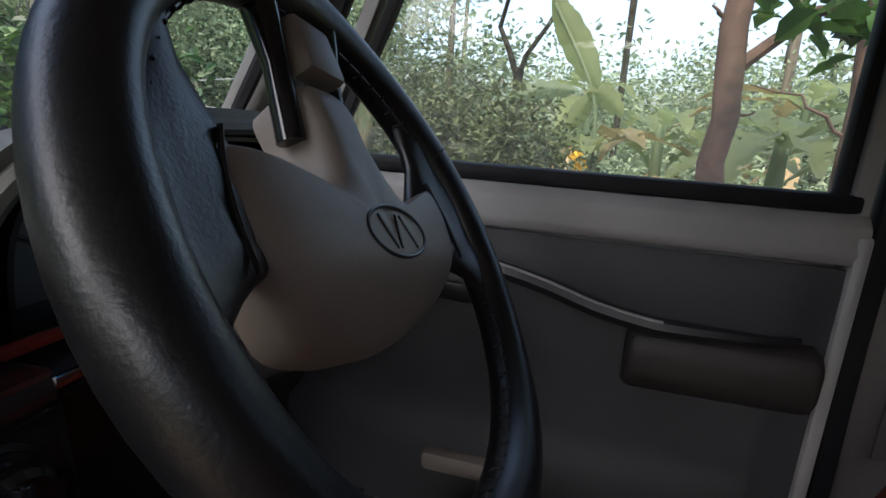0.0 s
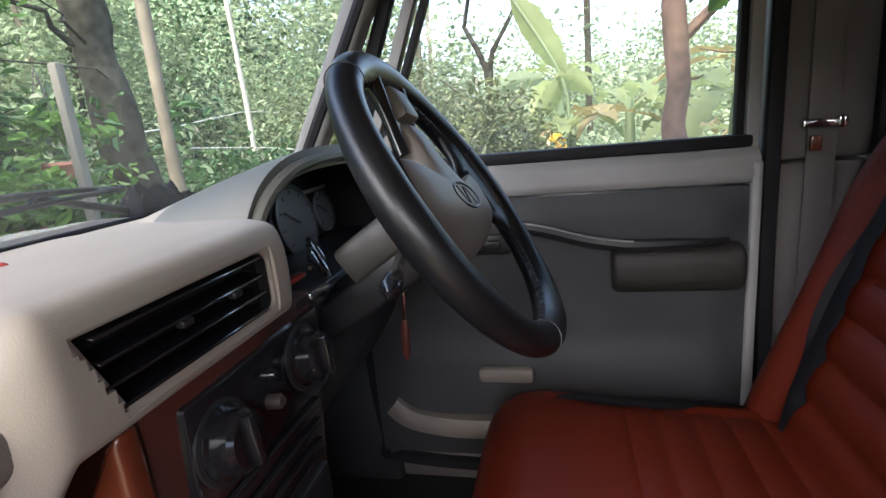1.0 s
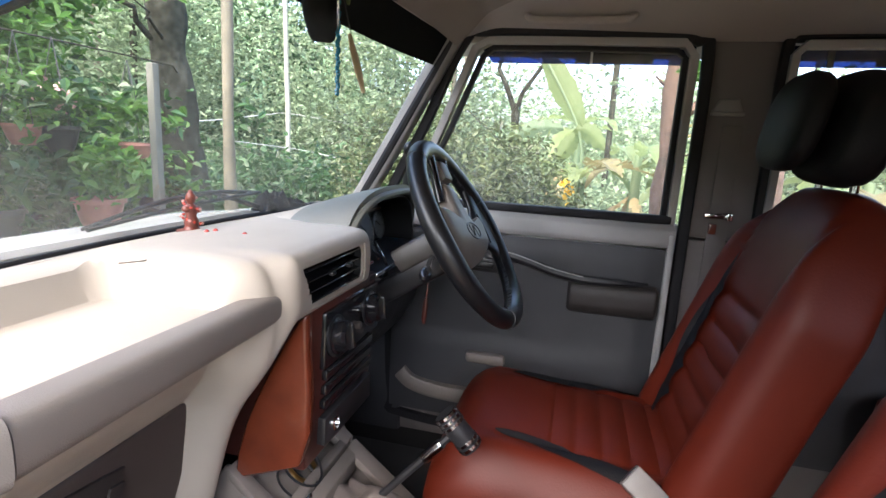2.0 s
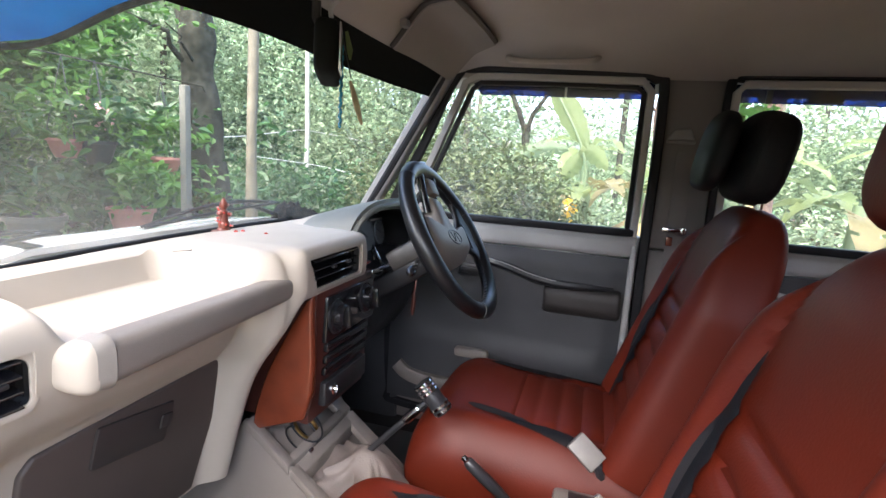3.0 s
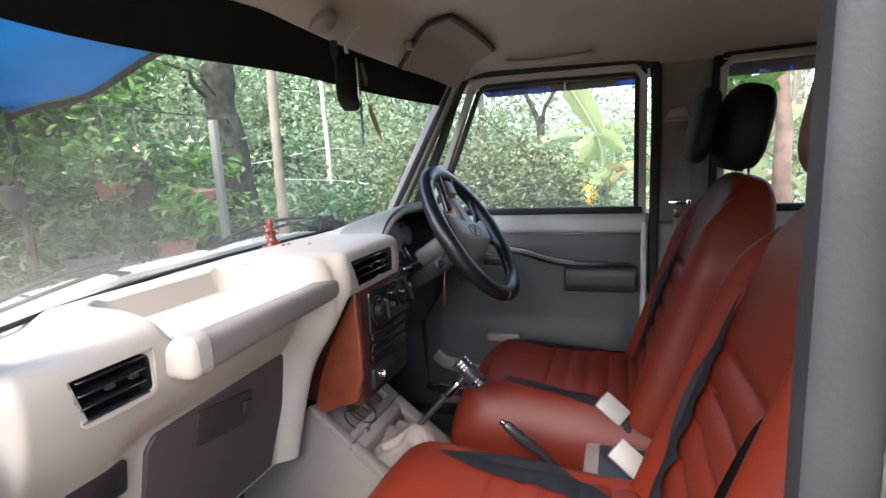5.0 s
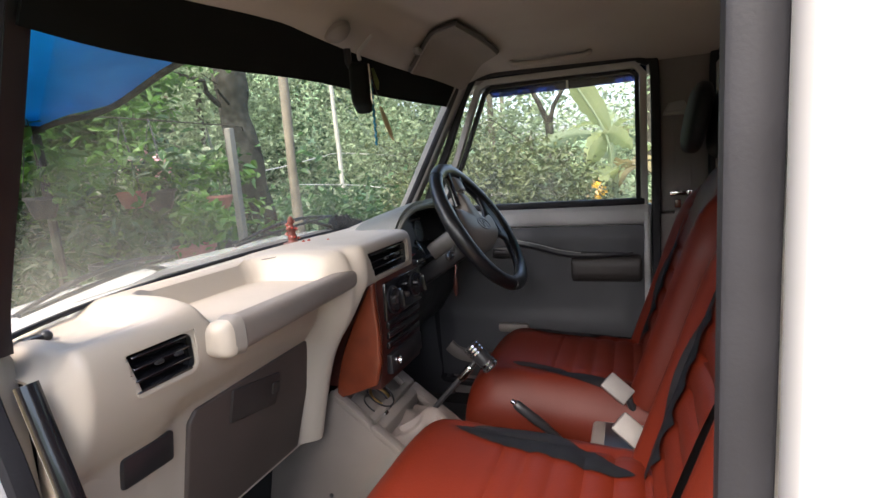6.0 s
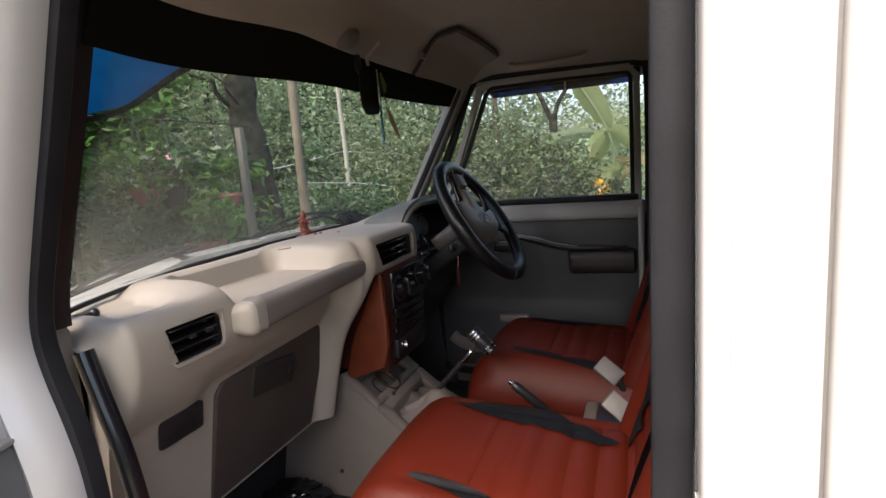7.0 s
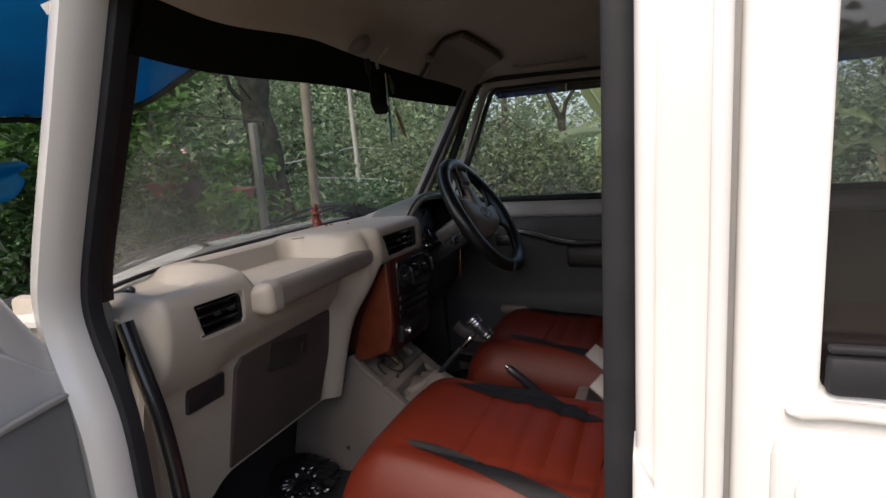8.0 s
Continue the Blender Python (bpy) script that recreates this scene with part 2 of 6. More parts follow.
def joined(*bms):
    out = bmesh.new()
    for b in bms:
        me = bpy.data.meshes.new("tmp")
        b.to_mesh(me)
        b.free()
        out.from_mesh(me)
        bpy.data.meshes.remove(me)
    return out


def box(c, s, bev=0.004, seg=2, m=None):
    bm = bmesh.new()
    bmesh.ops.create_cube(bm, size=1)
    bmesh.ops.scale(bm, vec=s, verts=bm.verts)
    if bev:
        bmesh.ops.bevel(bm, geom=bm.edges[:], offset=bev, segments=seg, affect="EDGES", profile=0.5)
    if m is not None:
        bmesh.ops.transform(bm, matrix=m, verts=bm.verts)
    bmesh.ops.translate(bm, vec=c, verts=bm.verts)
    return bm


def prism(poly, axis, a, b, bev=0.0, seg=2):
    """Extrudes a polygon (pairs in the other two axes, in order) from a to b along axis."""
    bm = bmesh.new()

    def p3(q, w):
        return {"x": (w, q[0], q[1]), "y": (q[0], w, q[1]), "z": (q[0], q[1], w)}[axis]
    va = [bm.verts.new(p3(q, a)) for q in poly]
    vb = [bm.verts.new(p3(q, b)) for q in poly]
    n = len(poly)
    bm.faces.new(va)
    bm.faces.new(vb[::-1])
    for i in range(n):
        bm.faces.new((va[i], vb[i], vb[(i + 1) % n], va[(i + 1) % n]))
    bmesh.ops.recalc_face_normals(bm, faces=bm.faces)
    if bev:
        bmesh.ops.bevel(bm, geom=bm.edges[:], offset=bev, segments=seg, affect="EDGES", profile=0.5)
    return bm


def catmull(pts, n, closed=False):
    """n points along a smooth curve through pts."""
    P = [Vector(p) for p in pts]
    k = len(P)
    out = []
    spans = k if closed else k - 1
    total = n if closed else n - 1
    for i in range(n):
        u = i * spans / total
        j = min(int(u), spans - 1)
        f = u - j
        if closed:
            a, b, c, d = P[(j - 1) % k], P[j % k], P[(j + 1) % k], P[(j + 2) % k]
        else:
            a, b, c, d = P[max(j - 1, 0)], P[j], P[j + 1], P[min(j + 2, k - 1)]
        out.append(0.5 * (2 * b + (c - a) * f + (2 * a - 5 * b + 4 * c - d) * f * f + (3 * b - a - 3 * c + d) * f ** 3))
    return out


def tube(pts, r, n=8, closed=False, flat=1.0, up=None):
    """A round bar along pts; r may be a list. flat squashes it along its second axis."""
    bm = bmesh.new()
    P = [Vector(p) for p in pts]
    k = len(P)
    rings = []
    side = None
    for i in range(k):
        if closed:
            t = (P[(i + 1) % k] - P[i - 1]).normalized()
        else:
            t = (P[min(i + 1, k - 1)] - P[max(i - 1, 0)]).normalized()
        ref = Vector(up) if up else (side if side else (Vector((0, 0, 1)) if abs(t.z) < 0.9 else Vector((1, 0, 0))))
        s = (ref - t * ref.dot(t)).normalized()
        side = s
        q = t.cross(s)
        rr = r[i] if isinstance(r, (list, tuple)) else r
        rings.append([bm.verts.new(P[i] + s * (rr * flat * math.cos(2 * math.pi * j / n)) + q * (rr * math.sin(2 * math.pi * j / n))) for j in range(n)])
    for i in range(k if closed else k - 1):
        a, b = rings[i], rings[(i + 1) % k]
        for j in range(n):
            bm.faces.new((a[j], a[(j + 1) % n], b[(j + 1) % n], b[j]))
    if not closed:
        bm.faces.new(rings[0][::-1])
        bm.faces.new(rings[-1])
    return bm


def strip(path, profile, closed=False, lateral=(1, 0, 0)):
    """Sweeps a closed profile (pairs along the lateral axis and the in-plane normal) along a path."""
    bm = bmesh.new()
    P = [Vector(p) for p in path]
    L = Vector(lateral)
    k = len(P)
    rings = []
    for i in range(k):
        if closed:
            t = (P[(i + 1) % k] - P[i - 1]).normalized()
        else:
            t = (P[min(i + 1, k - 1)] - P[max(i - 1, 0)]).normalized()
        nn = L.cross(t).normalized()
        rings.append([bm.verts.new(P[i] + L * a + nn * b) for a, b in profile])
    m = len(profile)
    for i in range(k if closed else k - 1):
        a, b = rings[i], rings[(i + 1) % k]
        for j in range(m):
            bm.faces.new((a[j], a[(j + 1) % m], b[(j + 1) % m], b[j]))
    if not closed:
        bm.faces.new(rings[0][::-1])
        bm.faces.new(rings[-1])
    return bm


def rounded(w, h, r=0.4, n=16):
    """Closed rounded-rectangle profile w by h (superellipse)."""
    e = 2.0 / (2 + 6 * (1 - r))
    out = []
    for i in range(n):
        a = 2 * math.pi * i / n
        c, s = math.cos(a), math.sin(a)
        out.append((w / 2 * math.copysign(abs(c) ** e, c), h / 2 * math.copysign(abs(s) ** e, s)))
    return out


def lathe(profile, n=20, m=None, cap=True):
    """Turns (radius, height) pairs round z."""
    bm = bmesh.new()
    rings = [[bm.verts.new((r * math.cos(2 * math.pi * j / n), r * math.sin(2 * math.pi * j / n), z)) for j in range(n)] for r, z in profile]
    for a, b in zip(rings, rings[1:]):
        for j in range(n):
            bm.faces.new((a[j], a[(j + 1) % n], b[(j + 1) % n], b[j]))
    if cap:
        bm.faces.new(rings[0][::-1])
        bm.faces.new(rings[-1])
    if m is not None:
        bmesh.ops.transform(bm, matrix=m, verts=bm.verts)
    return bm


def sheet(f, nu, nv, thick=0.0, keep=None, mat_of=None):
    """A surface from f(u, v), u and v in 0..1, thickened along its normals."""
    bm = bmesh.new()
    g = [[bm.verts.new(f(i / nu, j / nv)) for j in range(nv + 1)] for i in range(nu + 1)]
    for i in range(nu):
        for j in range(nv):
            if keep and not keep((i + 0.5) / nu, (j + 0.5) / nv):
                continue
            fc = bm.faces.new((g[i][j], g[i + 1][j], g[i + 1][j + 1], g[i][j + 1]))
            if mat_of:
                fc.material_index = mat_of((i + 0.5) / nu, (j + 0.5) / nv)
    loose = [v for v in bm.verts if not v.link_faces]
    bmesh.ops.delete(bm, geom=loose, context="VERTS")
    if thick:
        bmesh.ops.solidify(bm, geom=bm.faces[:], thickness=thick)
    return bm


def ball(c, r, sub=2, s=(1, 1, 1)):
    bm = bmesh.new()
    bmesh.ops.create_icosphere(bm, subdivisions=sub, radius=r)
    bmesh.ops.scale(bm, vec=s, verts=bm.verts)
    bmesh.ops.translate(bm, vec=c, verts=bm.verts)
    return bm


def smooth01(a, b, x):
    t = min(max((x - a) / (b - a), 0), 1)
    return t * t * (3 - 2 * t)


def structure(name, bm, mat, label, category, smooth=True):
    return tagged(part(name, bm, mat, None, "", smooth), label, category, kind="structure")


# ---------------------------------------------------------------- car shell
def ws_y(x, z):
    """Windscreen surface: y for a place across and a height."""
    bow = 0.062 * max(1 - (x / 0.71) ** 4, 0.0) * min(max((1.55 - z) / 0.43, 0.0), 1.1)
    return 0.875 + 0.03 * x - 0.15 * x * x - (z - 1.14) * 0.56 + bow


def roof_z(x, y):
    near = smooth01(0.14, 0.0, ws_y(x, 1.55) - y)
    return 1.655 - 0.075 * (abs(x) / 0.68) ** 4 * (1 - near) - (0.092 + 0.045 * smooth01(-0.25, -0.68, x)) * near


def roof_y(u, v):
    front = ws_y(-0.752 + 1.452 * u, 1.55) - 0.012
    return front - (2.3 + front) * v ** 1.5


structure("floor", joined(box((0, -0.5, 0.40), (1.50, 3.0, 0.05), 0.01), box((0, 1.0, 0.75), (1.46, 0.06, 0.72), 0.01)), CARPET,
          "black carpeted floor and bulkhead of the car", "floor")
structure("ceiling", sheet(lambda u, v: (-0.752 + 1.452 * u, roof_y(u, v), roof_z(-0.752 + 1.452 * u, roof_y(u, v))), 44, 90, 0.008), HEADLINER,
          "warm grey fabric roof lining", "ceiling")
structure("roof", sheet(lambda u, v: (-0.80 + 1.60 * u, 0.64 - 2.95 * v, roof_z((-0.80 + 1.60 * u) * 0.9, 0.64 - 2.95 * v) + 0.035 - 0.05 * abs(2 * u - 1) ** 6), 30, 20, 0.012), WHITE,
          "white painted car roof", "roof")


def windscreen():
    def f(u, v):
        x = -0.70 + 1.40 * u
        z = 1.10 + 0.47 * v
        x *= 1 - 0.02 * v
        return (x, ws_y(x, z), z)
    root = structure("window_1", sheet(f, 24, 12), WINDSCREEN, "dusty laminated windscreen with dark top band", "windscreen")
    root.visible_shadow = False

    def g(u, v):
        x = -0.735 + 1.42 * u
        z0 = 1.460 + 0.037 * smooth01(0.0, 0.5, u)
        z = z0 + (1.575 - z0) * v
        return (x, ws_y(x, z) - 0.006, z)
    part("sun_band", sheet(g, 40, 4, 0.003), BANDBLACK, root, "opaque black sun strip along the top")
    base = [(x / 20 * 0.69, ws_y(x / 20 * 0.69, 1.118) - 0.004, 1.124) for x in range(-20, 21)]
    for sg in (-1, 1):
        edge = 0.655 if sg > 0 else 0.715
        side = [(sg * edge * (1 - (0.05 if sg > 0 else 0.0) * i / 10), ws_y(edge, 1.10 + 0.05 * i) - 0.012, 1.10 + 0.05 * i) for i in range(11)]
        part("side_seal", tube(side, 0.012, 8), RUBBER, root, "black rubber glazing seal")
    part("lower_seal", tube(base, 0.0045, 8), RUBBER, root, "black rubber glazing seal")


windscreen()

# right side: door aperture, pillars
wall_r = structure("wall_right", joined(
    box((0.745, -0.1035, 1.36), (0.06, 0.167, 0.52), 0.012),
    box((0.747, -0.1035, 0.775), (0.06, 0.163, 0.645), 0.012),
    box((0.725, -0.5, 1.64), (0.07, 2.2, 0.10), 0.02),
    box((0.755, -0.6, 0.52), (0.10, 2.9, 0.20), 0.02),
    box((0.745, -1.05, 1.36), (0.06, 0.22, 0.52), 0.012),
    box((0.745, -1.8, 0.9), (0.06, 1.4, 0.9), 0.012)), PILLARGREY, "brown grey trimmed body side with door pillar", "car wall")
part("screen_pillar", strip(catmull([(0.672, ws_y(0.672, 1.09) + 0.0, 1.09), (0.668, ws_y(0.668, 1.25) - 0.002, 1.25), (0.655, ws_y(0.655, 1.42) - 0.004, 1.42), (0.638, ws_y(0.638, 1.60) - 0.006, 1.60)], 14),
     rounded(0.055, 0.05, 0.6)), PILLARTRIM, wall_r, "grey windscreen pillar trim")
part("scuttle_side", box((0.72, 0.87, 0.755), (0.06, 0.32, 0.71), 0.015), DARKGREY, wall_r)
seal = [(0.70, -0.022, 0.50), (0.70, -0.022, 1.0), (0.70, -0.022, 1.53), (0.695, 0.005, 1.572), (0.685, 0.05, 1.583), (0.672, 0.28, 1.588), (0.662, 0.50, 1.588), (0.665, 0.565, 1.56),
        (0.685, 0.66, 1.36), (0.70, 0.775, 1.12), (0.70, 0.76, 0.9), (0.70, 0.74, 0.55), (0.70, 0.68, 0.48), (0.70, 0.05, 0.47)]
part("door_seal", strip(catmull(seal, 90, True), rounded(0.024, 0.028, 0.7, 10), True), RUBBER, wall_r, "black rubber door seal")
seal2 = [(0.70, -0.185, 0.60), (0.70, -0.185, 1.0), (0.70, -0.185, 1.54), (0.695, -0.21, 1.578), (0.685, -0.26, 1.586), (0.68, -0.90, 1.585), (0.70, -0.96, 1.55), (0.70, -0.97, 1.0), (0.70, -0.95, 0.6), (0.70, -0.3, 0.55)]
part("door_seal", strip(catmull(seal2, 70, True), rounded(0.022, 0.024, 0.7, 10), True), RUBBER, wall_r, "black rubber door seal")


# driver's door, closed
door_r = thing("car_door", "closed dark grey driver door with light grey sill trim", "car door", (0.71, 0.35, 0.55))
open_r = [(0.70, 0.012, 1.13), (0.694, 0.012, 1.35), (0.686, 0.012, 1.535), (0.684, 0.035, 1.562), (0.682, 0.27, 1.566), (0.680, 0.50, 1.566), (0.682, 0.535, 1.548), (0.690, 0.625, 1.33), (0.70, 0.715, 1.13)]
part("window_frame", strip(open_r, rounded(0.03, 0.022, 0.4, 10)), DOORGREY, door_r, "light grey painted window frame")
inner_ch = [(0.704, 0.030, 1.13), (0.698, 0.030, 1.35), (0.69, 0.030, 1.53), (0.688, 0.05, 1.547), (0.686, 0.27, 1.551), (0.684, 0.49, 1.550), (0.686, 0.515, 1.53), (0.694, 0.60, 1.33), (0.704, 0.695, 1.13)]
part("glass_channel", strip(inner_ch, rounded(0.024, 0.014, 0.4, 10)), RUBBER, door_r, "black glass run channel")
gl = part("glass", prism([(0.03, 1.12), (0.70, 1.12), (0.61, 1.33), (0.515, 1.545), (0.03, 1.545)], "x", 0.703, 0.706), GLASS, door_r)
gl.visible_shadow = False
part("sill_rubber", box((0.697, 0.37, 1.143), (0.03, 0.72, 0.022), 0.006), RUBBER, door_r, "black rubber window sill strip")
part("sill_trim", prism([(0.672, 1.073), (0.668, 1.085), (0.672, 1.118), (0.684, 1.132), (0.72, 1.132), (0.72, 1.073)], "y", 0.0, 0.75, 0.004), DOORGREY, door_r, "light grey metal sill trim")
part("door_edge", box((0.69, 0.006, 0.83), (0.045, 0.018, 0.56), 0.006), DOORGREY, door_r, "light grey painted door edge")


def door_panel(u, v):
    y, z = 0.016 + 0.72 * u, 0.52 + 0.548 * v
    bulge = 0.010 * smooth01(0.0, 0.08, u) * smooth01(1.0, 0.9, u) * smooth01(0, 0.1, v) * smooth01(1, 0.92, v)
    lower = 0.006 * smooth01(0.50, 0.40, v) * smooth01(0.02, 0.12, u)
    return (0.685 - bulge - lower, y, z)


part("panel", sheet(door_panel, 40, 40, 0.01), DARKGREY, door_r, "dark grey moulded door panel")
part("armrest", prism([(0.690, 0.882), (0.655, 0.885), (0.640, 0.905), (0.638, 0.95), (0.650, 0.968), (0.690, 0.976)], "y", 0.022, 0.245, 0.013, 4), BROWNARM, door_r, "dark brown padded armrest")
pull = catmull([(0.664, 0.05, 0.978), (0.642, 0.10, 0.979), (0.637, 0.20, 0.979), (0.640, 0.235, 0.981), (0.645, 0.29, 0.99), (0.656, 0.36, 1.008), (0.668, 0.43, 1.02), (0.674, 0.46, 1.022)], 30)
pullbar = part("pull_handle", tube(pull, [0.004 + 0.008 * smooth01(0.0, 0.3, i / 29) * smooth01(1.0, 0.85, i / 29) for i in range(30)], 8), BLACK, door_r, "black curved pull handle")
part("pull_trim", tube([p + Vector((-0.006, 0, 0.008)) for p in pull[9:]], 0.0030, 6), DOORGREY, pullbar, "thin silver grey trim line")
part("release_handle", joined(box((0.668, 0.47, 0.985), (0.02, 0.09, 0.04), 0.006), box((0.66, 0.475, 0.985), (0.012, 0.06, 0.018), 0.004)), BLACK, door_r, "black inner release handle")
defl = part("rain_deflector", prism([(0.0, 1.57), (0.54, 1.57), (0.50, 1.522), (0.0, 1.522)], "x", 0.74, 0.743), SMOKED, door_r, "smoked acrylic rain deflector")
part("deflector_patch", prism([(0.095, 1.568), (0.285, 1.568), (0.285, 1.526), (0.095, 1.526)], "x", 0.7455, 0.748), BLACK, door_r, "black patch on the deflector")
part("deflector_bar", box((0.738, 0.245, 1.546), (0.006, 0.006, 0.05), 0.001), ROPE, door_r, "pale vertical strip")
part("outer_skin", box((0.765, 0.36, 0.80), (0.05, 0.76, 0.66), 0.012), WHITE, door_r, "white painted outer skin")
wing = part("wing_mirror", joined(box((0.86, 0.74, 1.22), (0.12, 0.06, 0.17), 0.02, 3), tube([(0.74, 0.70, 1.15), (0.80, 0.72, 1.17), (0.84, 0.74, 1.19)], 0.012)), BLACK, door_r, "black door mirror housing")
part("mirror_glass", box((0.86, 0.708, 1.22), (0.10, 0.004, 0.145), 0.001), CHROME, wing, "mirror glass")

# rear right door
door_rr = thing("rear_car_door", "closed rear door with light grey sill trim", "car door", (0.71, -0.55, 0.6))
part("window_frame", strip([(0.70, -0.20, 1.13), (0.692, -0.20, 1.54), (0.688, -0.22, 1.562), (0.686, -0.55, 1.565), (0.686, -0.88, 1.562), (0.69, -0.92, 1.53), (0.70, -0.92, 1.13)], rounded(0.03, 0.02, 0.4, 10)), DOORGREY, door_rr, "light grey painted window frame")
part("sill_trim", prism([(0.672, 1.073), (0.668, 1.085), (0.672, 1.118), (0.684, 1.132), (0.72, 1.132), (0.72, 1.073)], "y", -0.95, -0.19, 0.004), DOORGREY, door_rr, "light grey metal sill trim")
part("sill_rubber", box((0.697, -0.56, 1.143), (0.03, 0.74, 0.022), 0.006), RUBBER, door_rr)
part("panel", sheet(lambda u, v: (0.69 - 0.012 * smooth01(0, 0.1, u) * smooth01(1, 0.9, u), -0.94 + 0.745 * u, 0.55 + 0.52 * v), 10, 10, 0.01), DARKGREY, door_rr, "dark grey moulded door panel")
part("pull_handle", tube(catmull([(0.668, -0.28, 1.035), (0.65, -0.31, 1.03), (0.648, -0.40, 1.015), (0.668, -0.45, 1.01)], 14), 0.008, 8), DOORGREY, door_rr, "light grey grab handle")
gl = part("glass", prism([(-0.92, 1.12), (-0.20, 1.12), (-0.20, 1.555), (-0.92, 1.555)], "x", 0.703, 0.706), GLASS, door_rr)
gl.visible_shadow = False
part("rain_deflector", prism([(-0.93, 1.57), (-0.19, 1.57), (-0.19, 1.522), (-0.93, 1.522)], "x", 0.74, 0.743), SMOKED, door_rr, "smoked acrylic rain deflector")
part("deflector_patch", prism([(-0.465, 1.568), (-0.385, 1.568), (-0.385, 1.526), (-0.465, 1.526)], "x", 0.7455, 0.748), BLACK, door_rr, "black patch on the deflector")
part("deflector_bar", box((0.738, -0.29, 1.546), (0.006, 0.014, 0.05), 0.001), BLACK, door_rr)
part("outer_skin", box((0.765, -0.57, 0.80), (0.05, 0.76, 0.66), 0.012), WHITE, door_rr, "white painted outer skin")

# seat belt anchor on the right pillar
belt = thing("seat_belt", "grey seat belt guide with chrome bolt on the door pillar", "seat belt", (0.70, -0.09, 1.0))
part("guide", joined(prism([(-0.118, 1.412), (-0.105, 1.445), (-0.062, 1.440), (-0.045, 1.412)], "x", 0.698, 0.712, 0.005, 3), box((0.700, -0.082, 1.407), (0.014, 0.075, 0.010), 0.004)), PILLARTRIM, belt)
part("webbing", box((0.706, -0.10, 1.10), (0.004, 0.045, 0.56), 0.001), PILLARGREY, belt, "brown grey belt webbing")
part("latch_bar", joined(box((0.69, -0.092, 1.163), (0.012, 0.06, 0.014), 0.004), box((0.685, -0.118, 1.163), (0.016, 0.014, 0.02), 0.003)), CHROME, belt, "chrome latch tongue")
part("tab", box((0.69, -0.085, 1.13), (0.010, 0.018, 0.026), 0.003), WOOD, belt, "dull red plastic tab")

# ---------------------------------------------------------------- left side of the body
LOOP = [(0.662, 0.50), (0.664, 0.80), (0.668, 0.94), (0.680, 1.01), (0.700, 1.075), (0.708, 1.125), (0.698, 1.175), (0.664, 1.26), (0.610, 1.385), (0.556, 1.515), (0.535, 1.562), (0.49, 1.585),
        (0.25, 1.598), (0.04, 1.598), (0.004, 1.582), (-0.012, 1.54), (-0.012, 1.2), (-0.010, 0.96), (-0.006, 0.60), (0.01, 0.50), (0.06, 0.47), (0.60, 0.47)]
wall_l = structure("wall_left", joined(
    prism([(-0.026, 0.45), (-0.026, 1.62), (-0.092, 1.62), (-0.092, 0.45)], "x", -0.83, -0.775, 0.010, 3),
    box((-0.735, -0.06, 1.02), (0.05, 0.075, 1.18), 0.012),
    box((-0.76, -0.5, 1.645), (0.13, 2.2, 0.055), 0.02),
    box((-0.77, 0.3, 0.42), (0.13, 0.9, 0.10), 0.02),
    box((-0.79, -1.9, 1.0), (0.06, 1.0, 1.25), 0.012)), WHITE, "white painted body side with wide door pillar", "car wall")
part("pillar_crease", strip([(-0.835, -0.056, 0.5), (-0.835, -0.058, 1.0), (-0.832, -0.060, 1.58)], rounded(0.007, 0.036, 0.9, 14)), WHITE, wall_l)
part("pillar_step", prism([(-0.024, 1.055), (-0.052, 1.005), (-0.058, 0.90), (-0.060, 0.50), (-0.020, 0.50)], "x", -0.842, -0.79, 0.006, 3), WHITE, wall_l, "white moulded lower pillar step")
part("door_seal", strip([(-0.770, y, z) for y, z in [(p[0], p[1]) for p in catmull([(a, b, 0) for a, b in LOOP], 130, True)]], rounded(0.026, 0.030, 0.6, 12), True), RUBBER, wall_l, "dark grey rubber door seal")
pil = [(0.660, 0.46), (0.662, 0.80), (0.666, 0.94), (0.680, 1.01), (0.700, 1.075), (0.708, 1.125), (0.698, 1.175), (0.664, 1.26), (0.610, 1.385), (0.556, 1.515), (0.535, 1.562), (0.49, 1.60)]
pil_line = catmull([(a, b, 0) for a, b in pil], 56)
PILLAR_SECTION = [(-0.792, 0.070), (-0.787, 0.030), (-0.780, 0.010), (-0.778, 0.001), (-0.788, -0.003), (-0.806, -0.003), (-0.820, 0.000), (-0.829, 0.006), (-0.822, 0.028), (-0.800, 0.070)]
part("screen_pillar", sheet(lambda u, v: (PILLAR_SECTION[int(round(u * 9))][0], pil_line[int(round(v * 55))].x + PILLAR_SECTION[int(round(u * 9))][1], pil_line[int(round(v * 55))].y), 9, 55, 0.003), WHITE, wall_l, "white painted windscreen pillar")
part("inner_trim", strip([(-0.728, p.x + 0.045, p.y) for p in catmull([(a, b, 0) for a, b in pil[5:]], 30)], rounded(0.030, 0.05, 0.5, 12)), BLACK, wall_l, "black inner pillar trim")
part("wiring_strip", strip([(-0.728, p.x, p.y) for p in catmull([(0.700, 1.09, 0), (0.683, 1.03, 0), (0.655, 0.93, 0), (0.640, 0.80, 0), (0.638, 0.60, 0), (0.638, 0.47, 0)], 30)], rounded(0.024, 0.022, 0.9, 10)), GLOSSBLACK, wall_l, "glossy black inner seal strip")
part("kick_panel", box((-0.715, 0.865, 0.79), (0.030, 0.22, 0.66), 0.012), IVORY, wall_l, "ivory kick panel")

